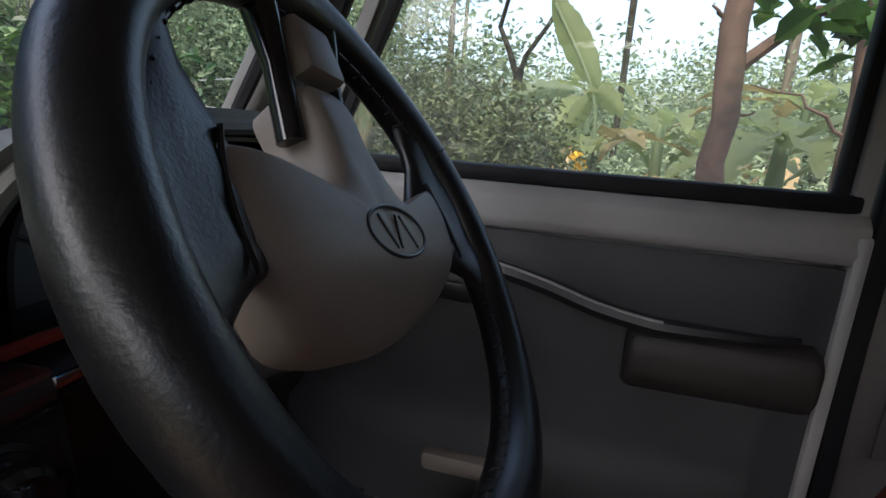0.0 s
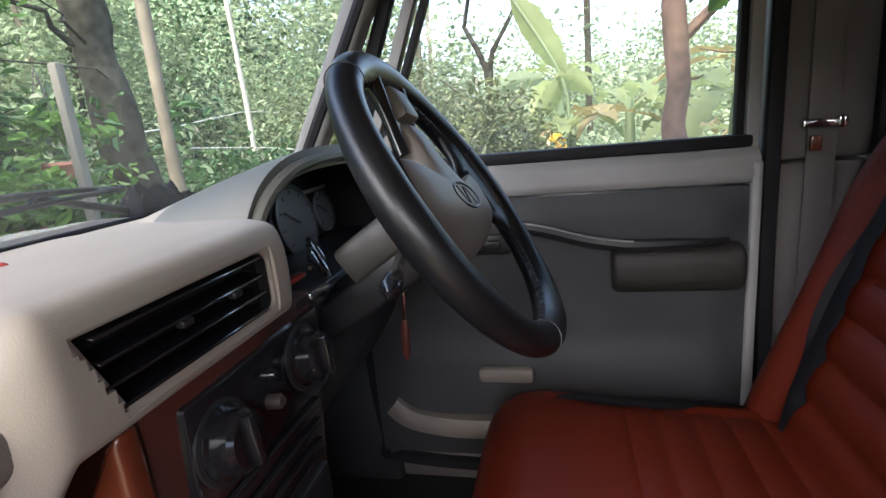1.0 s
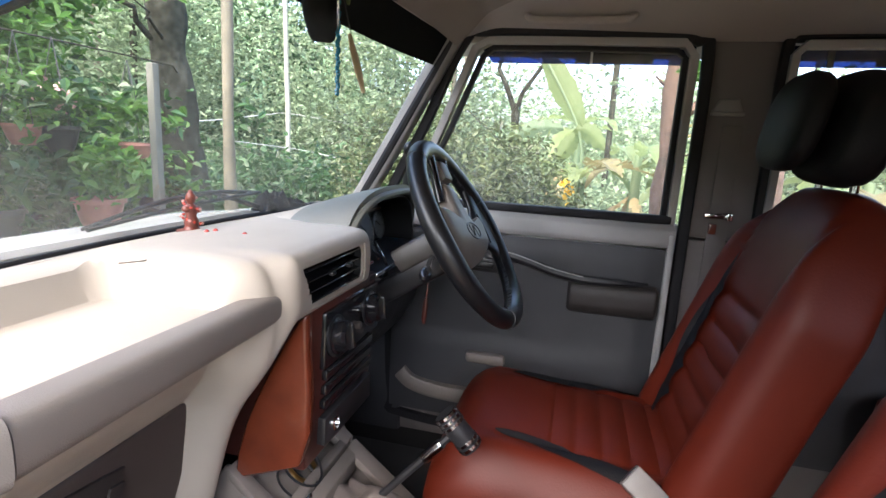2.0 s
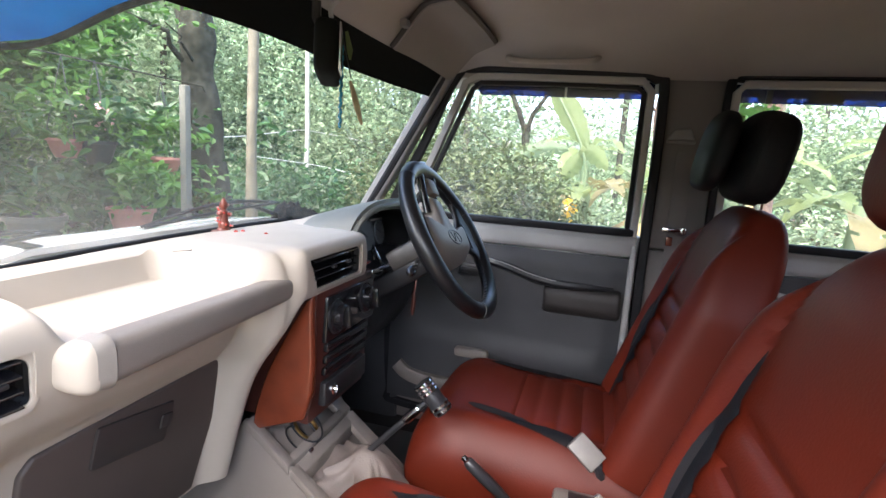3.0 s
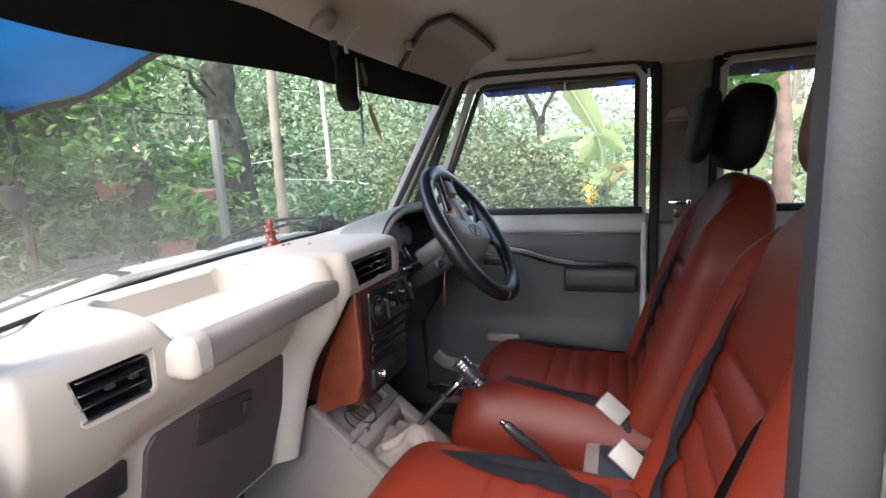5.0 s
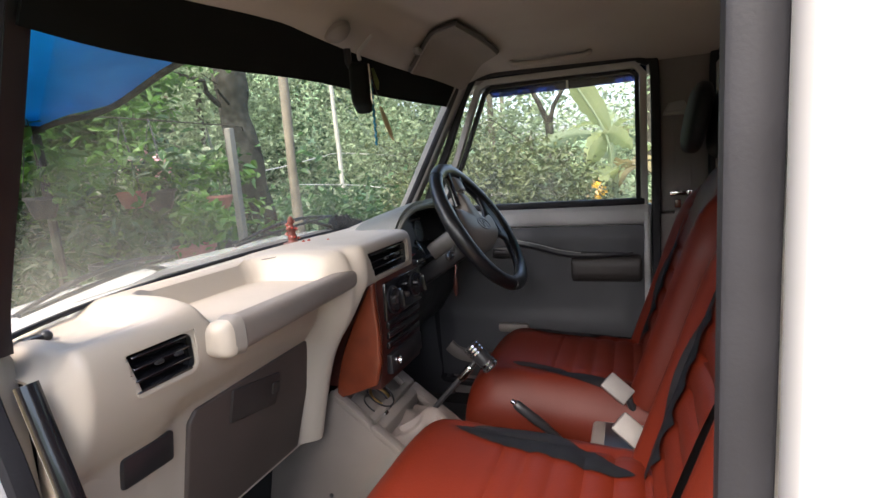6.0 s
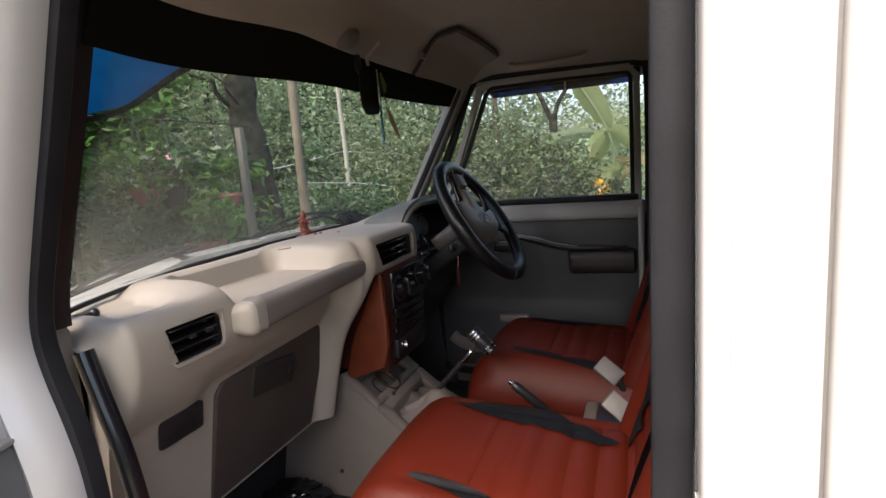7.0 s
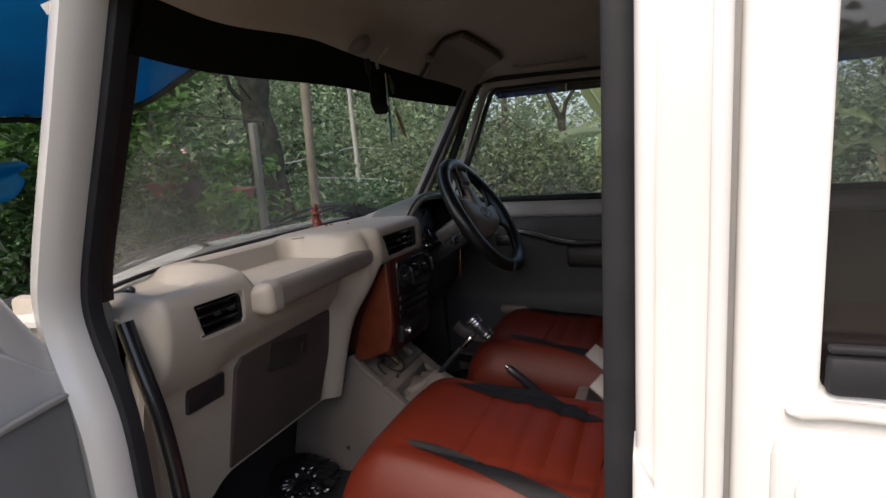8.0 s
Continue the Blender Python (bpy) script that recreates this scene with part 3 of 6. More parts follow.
# rear left door with tinted window
door_lr = thing("rear_car_door", "closed white rear door with tinted window", "car door", (-0.80, -0.5, 0.6))
part("outer_skin", joined(
    prism([(-0.097, 0.45), (-0.097, 1.60), (-0.153, 1.60), (-0.153, 1.112), (-0.86, 1.112), (-0.86, 0.45)], "x", -0.826, -0.80, 0.010, 3),
    box((-0.813, -0.51, 1.58), (0.026, 0.72, 0.05), 0.008), box((-0.813, -0.89, 1.10), (0.026, 0.08, 1.0), 0.008)), WHITE, door_lr, "white pressed outer skin")
part("gap_backing", box((-0.803, -0.096, 1.03), (0.016, 0.02, 1.14), 0.002), PILLARTRIM, door_lr, "dark shut line")
part("window_ledge", prism([(-0.128, 1.100), (-0.140, 1.109), (-0.160, 1.109), (-0.85, 1.090), (-0.85, 1.084), (-0.16, 1.098), (-0.138, 1.095)], "x", -0.836, -0.82, 0.004, 3), WHITE, door_lr, "white pressed ledge under the window")
part("lower_pressing", prism([(-0.124, 0.46), (-0.122, 1.066), (-0.127, 1.080), (-0.140, 1.086), (-0.85, 1.075), (-0.85, 0.46)], "x", -0.832, -0.82, 0.006, 4), WHITE, door_lr, "white raised lower pressing")
part("pressing_recess", prism([(-0.137, 0.46), (-0.137, 1.040), (-0.143, 1.054), (-0.156, 1.059), (-0.85, 1.050), (-0.85, 0.46)], "x", -0.8355, -0.83, 0.003, 3), WHITE, door_lr, "white inner pressing")
gl = part("glass", prism([(-0.86, 1.10), (-0.15, 1.10), (-0.15, 1.57), (-0.86, 1.57)], "x", -0.808, -0.805), TINTED, door_lr, "tinted rear door glass")
gl.visible_shadow = False
part("glass_seal", joined(box((-0.822, -0.51, 1.128), (0.014, 0.71, 0.030), 0.005), box((-0.824, -0.51, 1.148), (0.008, 0.71, 0.006), 0.002)), RUBBER, door_lr, "black rubber window seal")

# open front left door, swung out on its hinges
door_l = thing("car_door", "open white passenger door with grey inner panel", "car door", (-0.79, 0.735, 0.5))
HM = Matrix.Translation((-0.795, 0.738, 0)) @ Matrix.Rotation(radians(-70), 4, "Z")


def swung(bm):
    """From the closed door's frame (y runs from the hinge to the rear as negative y) to its open pose."""
    bmesh.ops.transform(bm, matrix=HM, verts=bm.verts)
    return bm


part("inner_panel", swung(prism([(-0.015, 0.50), (-0.015, 1.015), (-0.68, 1.03), (-0.68, 0.50)], "x", 0.012, 0.03, 0.006)), DOORINNER, door_l, "moulded door panel, lightened to mid grey for daylight")
part("shell", swung(prism([(0.0, 0.48), (0.0, 1.04), (-0.05, 1.06), (-0.10, 1.10), (-0.16, 1.135), (-0.70, 1.135), (-0.70, 0.48)], "x", -0.04, 0.014, 0.008, 3)), WHITE, door_l, "white painted door shell")
part("panel_edge", swung(box((0.030, -0.35, 1.028), (0.012, 0.66, 0.008), 0.003, 2, Matrix.Rotation(radians(-1.3), 4, "X"))), DOORGREY, door_l)
part("window_frame", swung(strip(catmull([(-0.01, -0.035, 1.05), (-0.012, -0.10, 1.15), (-0.016, -0.20, 1.34), (-0.018, -0.28, 1.50), (-0.02, -0.33, 1.555), (-0.02, -0.40, 1.565), (-0.02, -0.62, 1.565), (-0.015, -0.68, 1.52), (-0.01, -0.69, 1.13)], 40), rounded(0.04, 0.045, 0.5, 12))), WHITE, door_l, "white painted window frame")
gl = part("glass", swung(prism([(-0.12, 1.12), (-0.22, 1.34), (-0.31, 1.54), (-0.66, 1.54), (-0.66, 1.12)], "x", -0.016, -0.013)), GLASS, door_l)
gl.visible_shadow = False
part("sill_rubber", swung(box((-0.002, -0.40, 1.142), (0.02, 0.56, 0.02), 0.005)), RUBBER, door_l)
part("mirror_mount", swung(prism([(-0.10, 1.13), (-0.16, 1.26), (-0.20, 1.13)], "x", -0.03, 0.01, 0.004)), WHITE, door_l)

# bonnet, wipers, scuttle
bonnet = thing("bonnet", "white painted car bonnet beyond the windscreen", "car bonnet", (0, 1.4, 0.9))
part("panel", sheet(lambda u, v: (-0.76 + 1.52 * u, 0.965 - 0.12 * (2 * u - 1) ** 4 + 1.06 * v, 1.122 - 0.010 * smooth01(0, 0.12, v) - 0.24 * max(v - 0.13, 0) - 0.03 * abs(2 * u - 1) ** 5 + 0.010 * smooth01(0.25, 0.3, u) * smooth01(0.75, 0.7, u)), 40, 30, 0.01), WHITE, bonnet)
part("cowl", sheet(lambda u, v: (-0.68 + 1.36 * u, ws_y(-0.68 + 1.36 * u, 1.11) + 0.006 + 0.075 * v, 1.114 + 0.004 * math.sin(math.pi * v)), 30, 4, 0.006), WHITE, bonnet, "white scuttle panel")
part("front", box((0, 1.99, 0.50), (1.5, 0.08, 0.78), 0.03), WHITE, bonnet)
part("wing", box((-0.76, 1.45, 0.58), (0.05, 1.1, 0.60), 0.02), WHITE, bonnet)
part("wing", box((0.76, 1.45, 0.58), (0.05, 1.1, 0.60), 0.02), WHITE, bonnet)


def wiper(tip, end, pivot, meet, name="windscreen_wiper"):
    """Blade with its bowed frame from tip to end, and an arm from the pivot that meets the frame."""
    w = thing(name, "black windscreen wiper lying on the glass", "wiper", pivot, group="windscreen wipers")
    t, e, p = Vector(tip), Vector(end), Vector(pivot)

    def along(q, rise):
        return t.lerp(e, q) + Vector((0, 0.008, rise * math.sin(math.pi * q)))
    part("blade", tube([along(i / 12, 0.004) + Vector((0, -0.010, 0)) for i in range(13)], 0.0038, 6), RUBBER, w)
    part("frame", tube([along(i / 12, 0.020) for i in range(13)], [0.003 + 0.0022 * math.sin(math.pi * i / 12) for i in range(13)], 6), RUBBER, w)
    for q in (0.06, 0.28, 0.72, 0.94):
        part("claw", tube([along(q, 0.020), along(q + (0.05 if q < 0.5 else -0.05), 0.004) + Vector((0, -0.010, 0))], 0.0028, 5), BLACK, w)
    m = along(meet, 0.020) + Vector((0, 0.006, 0.002))
    part("arm", tube(catmull([p, p.lerp(m, 0.35) + Vector((0, 0.004, 0.002)), m], 10), [0.0075 - 0.0004 * i for i in range(10)], 8), RUBBER, w)
    part("pivot_cap", lathe([(0.013, -0.02), (0.013, 0.004), (0.009, 0.009), (0.0005, 0.010)], 14, Matrix.Translation(p)), BLACK, w)


wiper((-0.640, 0.845, 1.140), (-0.265, 0.965, 1.155), (-0.245, 0.990, 1.116), 0.62)
wiper((-0.105, 0.945, 1.148), (0.345, 0.955, 1.170), (0.385, 0.965, 1.124), 0.66)


# ---------------------------------------------------------------- dashboard
PASS = [(0.985, 1.098), (0.89, 1.120), (0.81, 1.126), (0.75, 1.125), (0.71, 1.118), (0.686, 1.108), (0.675, 1.085), (0.677, 1.04), (0.690, 1.0), (0.712, 0.97), (0.733, 0.94), (0.746, 0.87), (0.757, 0.80), (0.772, 0.70)]
COLUMN = [(0.985, 1.098), (0.89, 1.124), (0.81, 1.132), (0.74, 1.136), (0.68, 1.135), (0.645, 1.128), (0.628, 1.10), (0.624, 1.05), (0.632, 1.0), (0.652, 0.965), (0.676, 0.93), (0.700, 0.88), (0.724, 0.80), (0.752, 0.690)]
CENTRE = [(0.985, 1.098), (0.90, 1.124), (0.82, 1.132), (0.74, 1.137), (0.67, 1.139), (0.632, 1.138), (0.612, 1.130), (0.606, 1.10), (0.608, 1.060), (0.616, 1.050), (0.635, 1.045), (0.66, 1.040), (0.69, 1.03), (0.71, 1.02)]
DRIVER = [(0.985, 1.098), (0.90, 1.122), (0.82, 1.13), (0.76, 1.13), (0.72, 1.12), (0.70, 1.10), (0.695, 1.08), (0.685, 1.055), (0.67, 1.035), (0.665, 1.0), (0.68, 0.97), (0.70, 0.93), (0.72, 0.88), (0.74, 0.76)]
END = [(0.95, 1.088), (0.87, 1.098), (0.82, 1.098), (0.77, 1.095), (0.73, 1.088), (0.715, 1.078), (0.708, 1.06), (0.710, 1.02), (0.718, 0.98), (0.73, 0.94), (0.738, 0.90), (0.742, 0.84), (0.745, 0.78), (0.748, 0.66)]
SECTIONS = [(-0.705, END), (-0.675, PASS), (-0.185, PASS), (-0.125, COLUMN), (-0.088, CENTRE), (0.155, CENTRE), (0.20, DRIVER), (0.69, DRIVER)]


def dash_profile(x):
    for (xa, a), (xb, b) in zip(SECTIONS, SECTIONS[1:]):
        if x <= xb:
            f = smooth01(xa, xb, x)
            return [(p[0] + (q[0] - p[0]) * f, p[1] + (q[1] - p[1]) * f) for p, q in zip(a, b)]
    return DRIVER


PROFILES = {}


def dash(u, v):
    x = -0.705 + 1.395 * u
    key = round(x, 4)
    if key not in PROFILES:
        PROFILES[key] = catmull([(a, b, 0) for a, b in dash_profile(x)], 121)
    p = PROFILES[key][min(int(round(v * 120)), 120)]
    y, z = p.x, p.y
    qx, qy = abs(x + 0.325) - 0.105, abs(y - 0.6725) - 0.1125
    edge = math.hypot(max(qx, 0), max(qy, 0)) + min(max(qx, qy), 0) - 0.065
    tray = smooth01(0.002, -0.024, edge)
    hollow = 0.010 * smooth01(-0.665, -0.635, x) * smooth01(-0.535, -0.575, x) * smooth01(0.715, 0.745, y) * smooth01(0.83, 0.79, y)
    ledge = 0.016 * smooth01(-0.50, -0.57, x) * smooth01(0.675, 0.72, y)
    return (x, min(y, ws_y(x, 1.11) + 0.005) if v < 0.1 else y, z - tray * max(z - 1.076, 0.0) - ledge - hollow)


VENTS = [(-0.613, -0.513, 1.025, 1.089, 0.018), (-0.054, 0.134, 1.059, 1.123, 0.030)]


def dash_open(u, v):
    """Leaves out the instrument bay and the two vent recesses."""
    if u > 0.648 and v > 0.27:
        return False
    x, y, z = dash(u, v)
    return not (v > 0.25 and any(a - k * (z - c) / (d - c) < x < b and c < z < d for a, b, c, d, k in VENTS))


dashboard = thing("dashboard", "ivory moulded plastic dashboard with black vents", "dashboard", (0, 0.75, 0.7))
shell_mesh = sheet(dash, 420, 120, 0.006, keep=dash_open)
for vtx in shell_mesh.verts:
    # keeps the tight fold at the end of the shelf behind the windscreen
    back = ws_y(max(vtx.co.x, -0.705), 1.11) + 0.011
    if vtx.co.y > back or vtx.co.x < -0.713:
        vtx.co = (max(vtx.co.x, -0.711), min(vtx.co.y, back), max(vtx.co.z, 1.080))
part("moulding", shell_mesh, IVORY, dashboard, "ivory grained plastic moulding")

# passenger side lower panel with glove box
def leaned(bm):
    """Tilts the lower fascia so that its foot is set further back."""
    for v in bm.verts:
        v.co.y += (0.95 - v.co.z) * 0.17
    return bm


lower = part("lower_panel", leaned(prism([(-0.590, 0.700), (-0.585, 0.80), (-0.572, 0.88), (-0.548, 0.930), (-0.51, 0.953), (-0.45, 0.962), (-0.138, 0.966), (-0.130, 0.956), (-0.145, 0.86), (-0.165, 0.770), (-0.180, 0.700)], "y", 0.728, 0.77, 0.006)), TAUPE, dashboard, "taupe brown lower panel")
glove = part("glovebox_door", leaned(prism([(-0.515, 0.705), (-0.50, 0.920), (-0.485, 0.938), (-0.160, 0.951), (-0.150, 0.942), (-0.160, 0.860), (-0.183, 0.765), (-0.196, 0.705)], "y", 0.719, 0.731, 0.005, 3)), TAUPE, lower, "taupe glovebox door")
part("latch", leaned(joined(prism([(-0.412, 0.874), (-0.405, 0.936), (-0.272, 0.916), (-0.284, 0.852)], "y", 0.714, 0.722, 0.004), prism([(-0.300, 0.880), (-0.297, 0.902), (-0.276, 0.899), (-0.280, 0.877)], "y", 0.711, 0.722, 0.002))), TAUPEDARK, dashboard, "dark taupe recessed glovebox latch")
part("lower_ivory", leaned(prism([(-0.70, 0.52), (-0.70, 1.03), (-0.60, 1.0), (-0.545, 0.94), (-0.565, 0.86), (-0.575, 0.70), (-0.60, 0.60), (-0.64, 0.52)], "y", 0.722, 0.775, 0.016, 4)), IVORY, dashboard, "ivory end panel")
part("blanking_plate", leaned(box((-0.578, 0.721, 0.905), (0.088, 0.014, 0.050), 0.005)), BLACK, dashboard, "black blanking plate")
def loft(rings):
    """Skins a row of like-sized rings and closes both ends."""
    bm = bmesh.new()
    rows = [[bm.verts.new(p) for p in ring] for ring in rings]
    k = len(rows[0])
    for a, b in zip(rows, rows[1:]):
        for q in range(k):
            bm.faces.new((a[q], a[(q + 1) % k], b[(q + 1) % k], b[q]))
    bm.faces.new(rows[0][::-1])
    bm.faces.new(rows[-1])
    return bm


def handle_ring(x, deep, tall, y, z, n=32):
    return [(x, y + a, z + b) for a, b in rounded(deep, tall, 0.75, n)]


bar = part("grab_handle", loft([handle_ring(-0.452 + 0.338 * f, 0.050 - 0.010 * f, (0.056 - 0.014 * f) * (1 if f < 0.97 else 0.9), 0.652 - 0.018 * f, 1.060 + 0.014 * f) for f in [q / 24 for q in range(25)]]), BARGREY, dashboard, "grey beige moulded grab handle")
part("end_cap", loft([handle_ring(-0.474 + 0.020 * f, 0.044 + 0.008 * f, 0.056 + 0.010 * math.sin(math.pi * f * 0.5), 0.652, 1.060) for f in [q / 6 for q in range(7)]]), CAPGREY, bar, "light grey rounded end cap")
part("handle_housing", loft([handle_ring(-0.496 + 0.024 * (1 - math.cos(math.pi * f * 0.5)), 0.010 + 0.038 * math.sin(math.pi * f * 0.5), 0.018 + 0.044 * math.sin(math.pi * f * 0.5), 0.674 - 0.020 * math.sin(math.pi * f * 0.5), 1.058) for f in [q / 8 for q in range(9)]]), IVORY, dashboard, "ivory rounded handle housing")


def rounded_opening(x0, x1, z0, z1, r0, r1, skew):
    """Outline of a vent: small corners at x0, large ones at x1."""
    out = []
    for cx, cz_, r, a0 in ((x1 - r1, z1 - r1, r1, 0), (x0 + r0, z1 - r0, r0, 90), (x0 + r0, z0 + r0, r0, 180), (x1 - r1 * 0.7, z0 + r1 * 0.7, r1 * 0.7, 270)):
        for k in range(6):
            a = radians(a0 + 18 * k)
            x, z = cx + r * math.cos(a), cz_ + r * math.sin(a)
            out.append((x - skew * (z - z0) / (z1 - z0) * (x1 - x) / (x1 - x0), z))
    return out


def vent(name, x0, x1, z0, z1, y0, y1, slats, skew=0.0):
    """Louvred air vent in a rounded recess."""
    hole = rounded_opening(x0, x1, z0, z1, 0.008, 0.020, skew)
    liner = [(a, y0 + 0.016, b) for a, b in hole]
    root = part(name, prism(hole, "y", y0 + 0.030, y0 + 0.06), GLOSSBLACK, dashboard, "black louvred air vent")
    part("bezel", strip([(a, y0 + 0.014, b) for a, b in hole], rounded(0.005, 0.010, 0.8, 12), True, (0, 1, 0)), IVORY, root, "thin ivory lip round the louvres")
    part("liner", sheet(lambda u, v: (liner[int(round(u * len(liner))) % len(liner)][0], y0 + 0.014 + 0.03 * v, liner[int(round(u * len(liner))) % len(liner)][2]), len(liner), 2), BLACK, root, "black recess wall")
    for i in range(slats):
        z = z0 + (z1 - z0) * (i + 0.5) / slats
        part("slat", box(((x0 + x1) / 2 - skew * 0.5, y0 + 0.020, z), (x1 - x0 - 0.008, 0.020, 0.003), 0.001, 1, Matrix.Rotation(radians(12), 4, "X")), GLOSSBLACK, root)
    for i in (0.33, 0.66):
        part("tab", box((x0 + (x1 - x0) * i, y0 + 0.010, (z0 + z1) / 2 + 0.004), (0.012, 0.008, 0.006), 0.002), BLACK, root)
    return root


vent("air_vent", -0.613, -0.511, 1.024, 1.090, 0.660, 0.660, 4, 0.018)
vent("air_vent", -0.054, 0.136, 1.058, 1.124, 0.592, 0.592, 4, 0.030)

# centre stack
SX, SY = 0.052, 0.040


def stacked(bm):
    """Into the centre stack's place between the vents and the console."""
    bmesh.ops.translate(bm, vec=(SX, SY, -0.012), verts=bm.verts)
    return bm


stack = part("centre_fascia", prism([(0.606, 1.055), (0.608, 0.99), (0.610, 0.92), (0.614, 0.87), (0.62, 0.78), (0.78, 0.78), (0.78, 1.048)], "x", -0.045, 0.205, 0.006), STACKWOOD, dashboard, "dark wood grain centre stack")
part("side_panel", prism([(0.606, 1.050), (0.618, 1.040), (0.648, 0.99), (0.672, 0.945), (0.694, 0.90), (0.712, 0.855), (0.728, 0.80), (0.735, 0.755), (0.62, 0.80), (0.604, 0.855), (0.602, 0.92), (0.605, 0.99)], "x", -0.066, -0.044, 0.006, 3), WOOD, dashboard, "reddish lacquered wood side panel")
part("face_plate", stacked(prism([(-0.070, 0.955), (-0.066, 1.048), (0.150, 1.048), (0.155, 0.955)], "y", 0.560, 0.58, 0.004)), GLOSSBLACK, stack, "gloss black control plate")
for kx, kz in ((0.018, 0.990), (0.155, 0.997)):
    m = Matrix.Translation((kx, 0.600, kz)) @ Matrix.Rotation(radians(84), 4, "X")
    knob = part("rotary_knob", lathe([(0.030, 0), (0.030, 0.006), (0.026, 0.008), (0.025, 0.022), (0.021, 0.026), (0.0005, 0.026)], 28, m), GLOSSBLACK, stack, "black rotary heater knob")
    part("grip", box((0, 0, 0), (0.008, 0.042, 0.010), 0.002, 2, None), GLOSSBLACK, knob).matrix_basis = m @ Matrix.Translation((0, 0, 0.028))
    part("collar", lathe([(0.0305, 0.0), (0.0345, 0.001), (0.0345, 0.004), (0.0305, 0.005)], 28, m, False), BLACK, knob)
part("push_button", lathe([(0.007, 0), (0.007, 0.014), (0.005, 0.017), (0.0005, 0.017)], 14, Matrix.Translation((0.086, 0.602, 0.985)) @ Matrix.Rotation(radians(84), 4, "X")), TAUPE, stack, "small grey push button")
part("push_button", lathe([(0.006, 0), (0.006, 0.012), (0.004, 0.015), (0.0005, 0.015)], 14, Matrix.Translation((0.086, 0.602, 1.012)) @ Matrix.Rotation(radians(84), 4, "X")), GLOSSBLACK, stack, "small black push button")
for i, z in enumerate((0.930, 0.905, 0.880)):
    part("slot", box((0.085, 0.606 + i * 0.002, z), (0.19, 0.012, 0.016), 0.003), GLOSSBLACK, stack, "gloss black panel slot")
    part("slot_trim", box((0.085, 0.601 + i * 0.002, z + 0.0095), (0.18, 0.006, 0.0022), 0.0008), BLACK, stack)
part("pocket", box((0.085, 0.612, 0.832), (0.19, 0.02, 0.05), 0.004), BLACK, stack)
part("socket", lathe([(0.013, 0), (0.013, 0.006), (0.009, 0.007), (0.009, 0.003), (0.0005, 0.003)], 16, Matrix.Translation((0.02, 0.603, 0.835)) @ Matrix.Rotation(radians(84), 4, "X")), CHROME, stack, "chrome ringed power socket")

# instrument hood and cluster
def hood(u, v):
    a = math.pi * (1.0 - u)
    xc, half = 0.397, 0.206 - 0.012 * v
    ztop = 0.140 - 0.066 * (1 - v) ** 1.2
    c, s = math.cos(a), math.sin(a)
    x = xc + half * math.copysign(abs(c) ** 0.62, c)
    z = 1.052 + ztop * abs(s) ** 0.55
    y = 0.86 - 0.215 * v + 0.03 * (1 - abs(s)) * v
    return (x, y, z)


part("instrument_hood", sheet(hood, 48, 16, 0.012, mat_of=lambda u, v: 1 if v > 0.34 else 0), (IVORY, HOODGREY), dashboard, "beige and grey arched instrument hood")
part("hood_lip", tube([Vector(hood(i / 40, 1.0)) + Vector((0, -0.004, -0.004)) for i in range(41)], 0.008, 8), HOODGREY, dashboard)
cluster = part("instrument_panel", prism([(0.397 + (hood(i / 24, 0.53)[0] - 0.397) * 0.93, 1.05 + (hood(i / 24, 0.53)[2] - 1.05) * 0.90) for i in range(25)], "y", 0.740, 0.755), BLACK, dashboard, "black instrument cluster")
part("cluster_liner", sheet(lambda u, v: tuple(Vector((0.397, 0, 1.05)) + Vector(((hood(u, 1)[0] - 0.397) * 0.93, 0.655 + 0.09 * v, (hood(u, 1)[2] - 1.05) * 0.90))), 40, 4, 0.004), BLACK, dashboard, "black cluster surround")
for gx in (0.295, 0.42, 0.515):
    mm = Matrix.Translation((gx, 0.728, 1.092)) @ Matrix.Rotation(radians(80), 4, "X")
    r = 0.058 if gx < 0.45 else 0.035
    dial = part("dial", lathe([(r, 0), (r, 0.004), (r * 0.92, 0.005), (r * 0.9, 0.003), (0.0005, 0.003)], 32, mm), DIAL, cluster, "grey dial face with black needle")
    part("needle", box((0, 0, 0), (0.003, r * 0.8, 0.002), 0.0005, 1), BLACK, dial).matrix_basis = mm @ Matrix.Rotation(radians(60), 4, "Z") @ Matrix.Translation((0, r * 0.3, 0.006))
    for k in range(9):
        a = radians(-130 + 260 * k / 8)
        part("tick", box((0, 0, 0), (0.002, 0.006, 0.001), 0, 1), BLACK, dial).matrix_basis = mm @ Matrix.Rotation(a, 4, "Z") @ Matrix.Translation((0, r * 0.8, 0.0045))
part("ledge", box((0.36, 0.665, 1.045), (0.38, 0.12, 0.012), 0.004), BLACK, dashboard, "black ledge below the instruments")
part("switch_strip", box((0.30, 0.606, 1.046), (0.20, 0.006, 0.008), 0.002), CHROME, dashboard, "chrome edged switch strip")
part("switch_trim", box((0.24, 0.618, 1.030), (0.10, 0.010, 0.012), 0.003), GLOSSBLACK, dashboard)
part("knee_panel", prism([(0.625, 1.04), (0.64, 0.95), (0.67, 0.86), (0.72, 0.78), (0.76, 0.78), (0.76, 1.04)], "x", 0.206, 0.66, 0.01), BLACK, dashboard, "black knee panel")

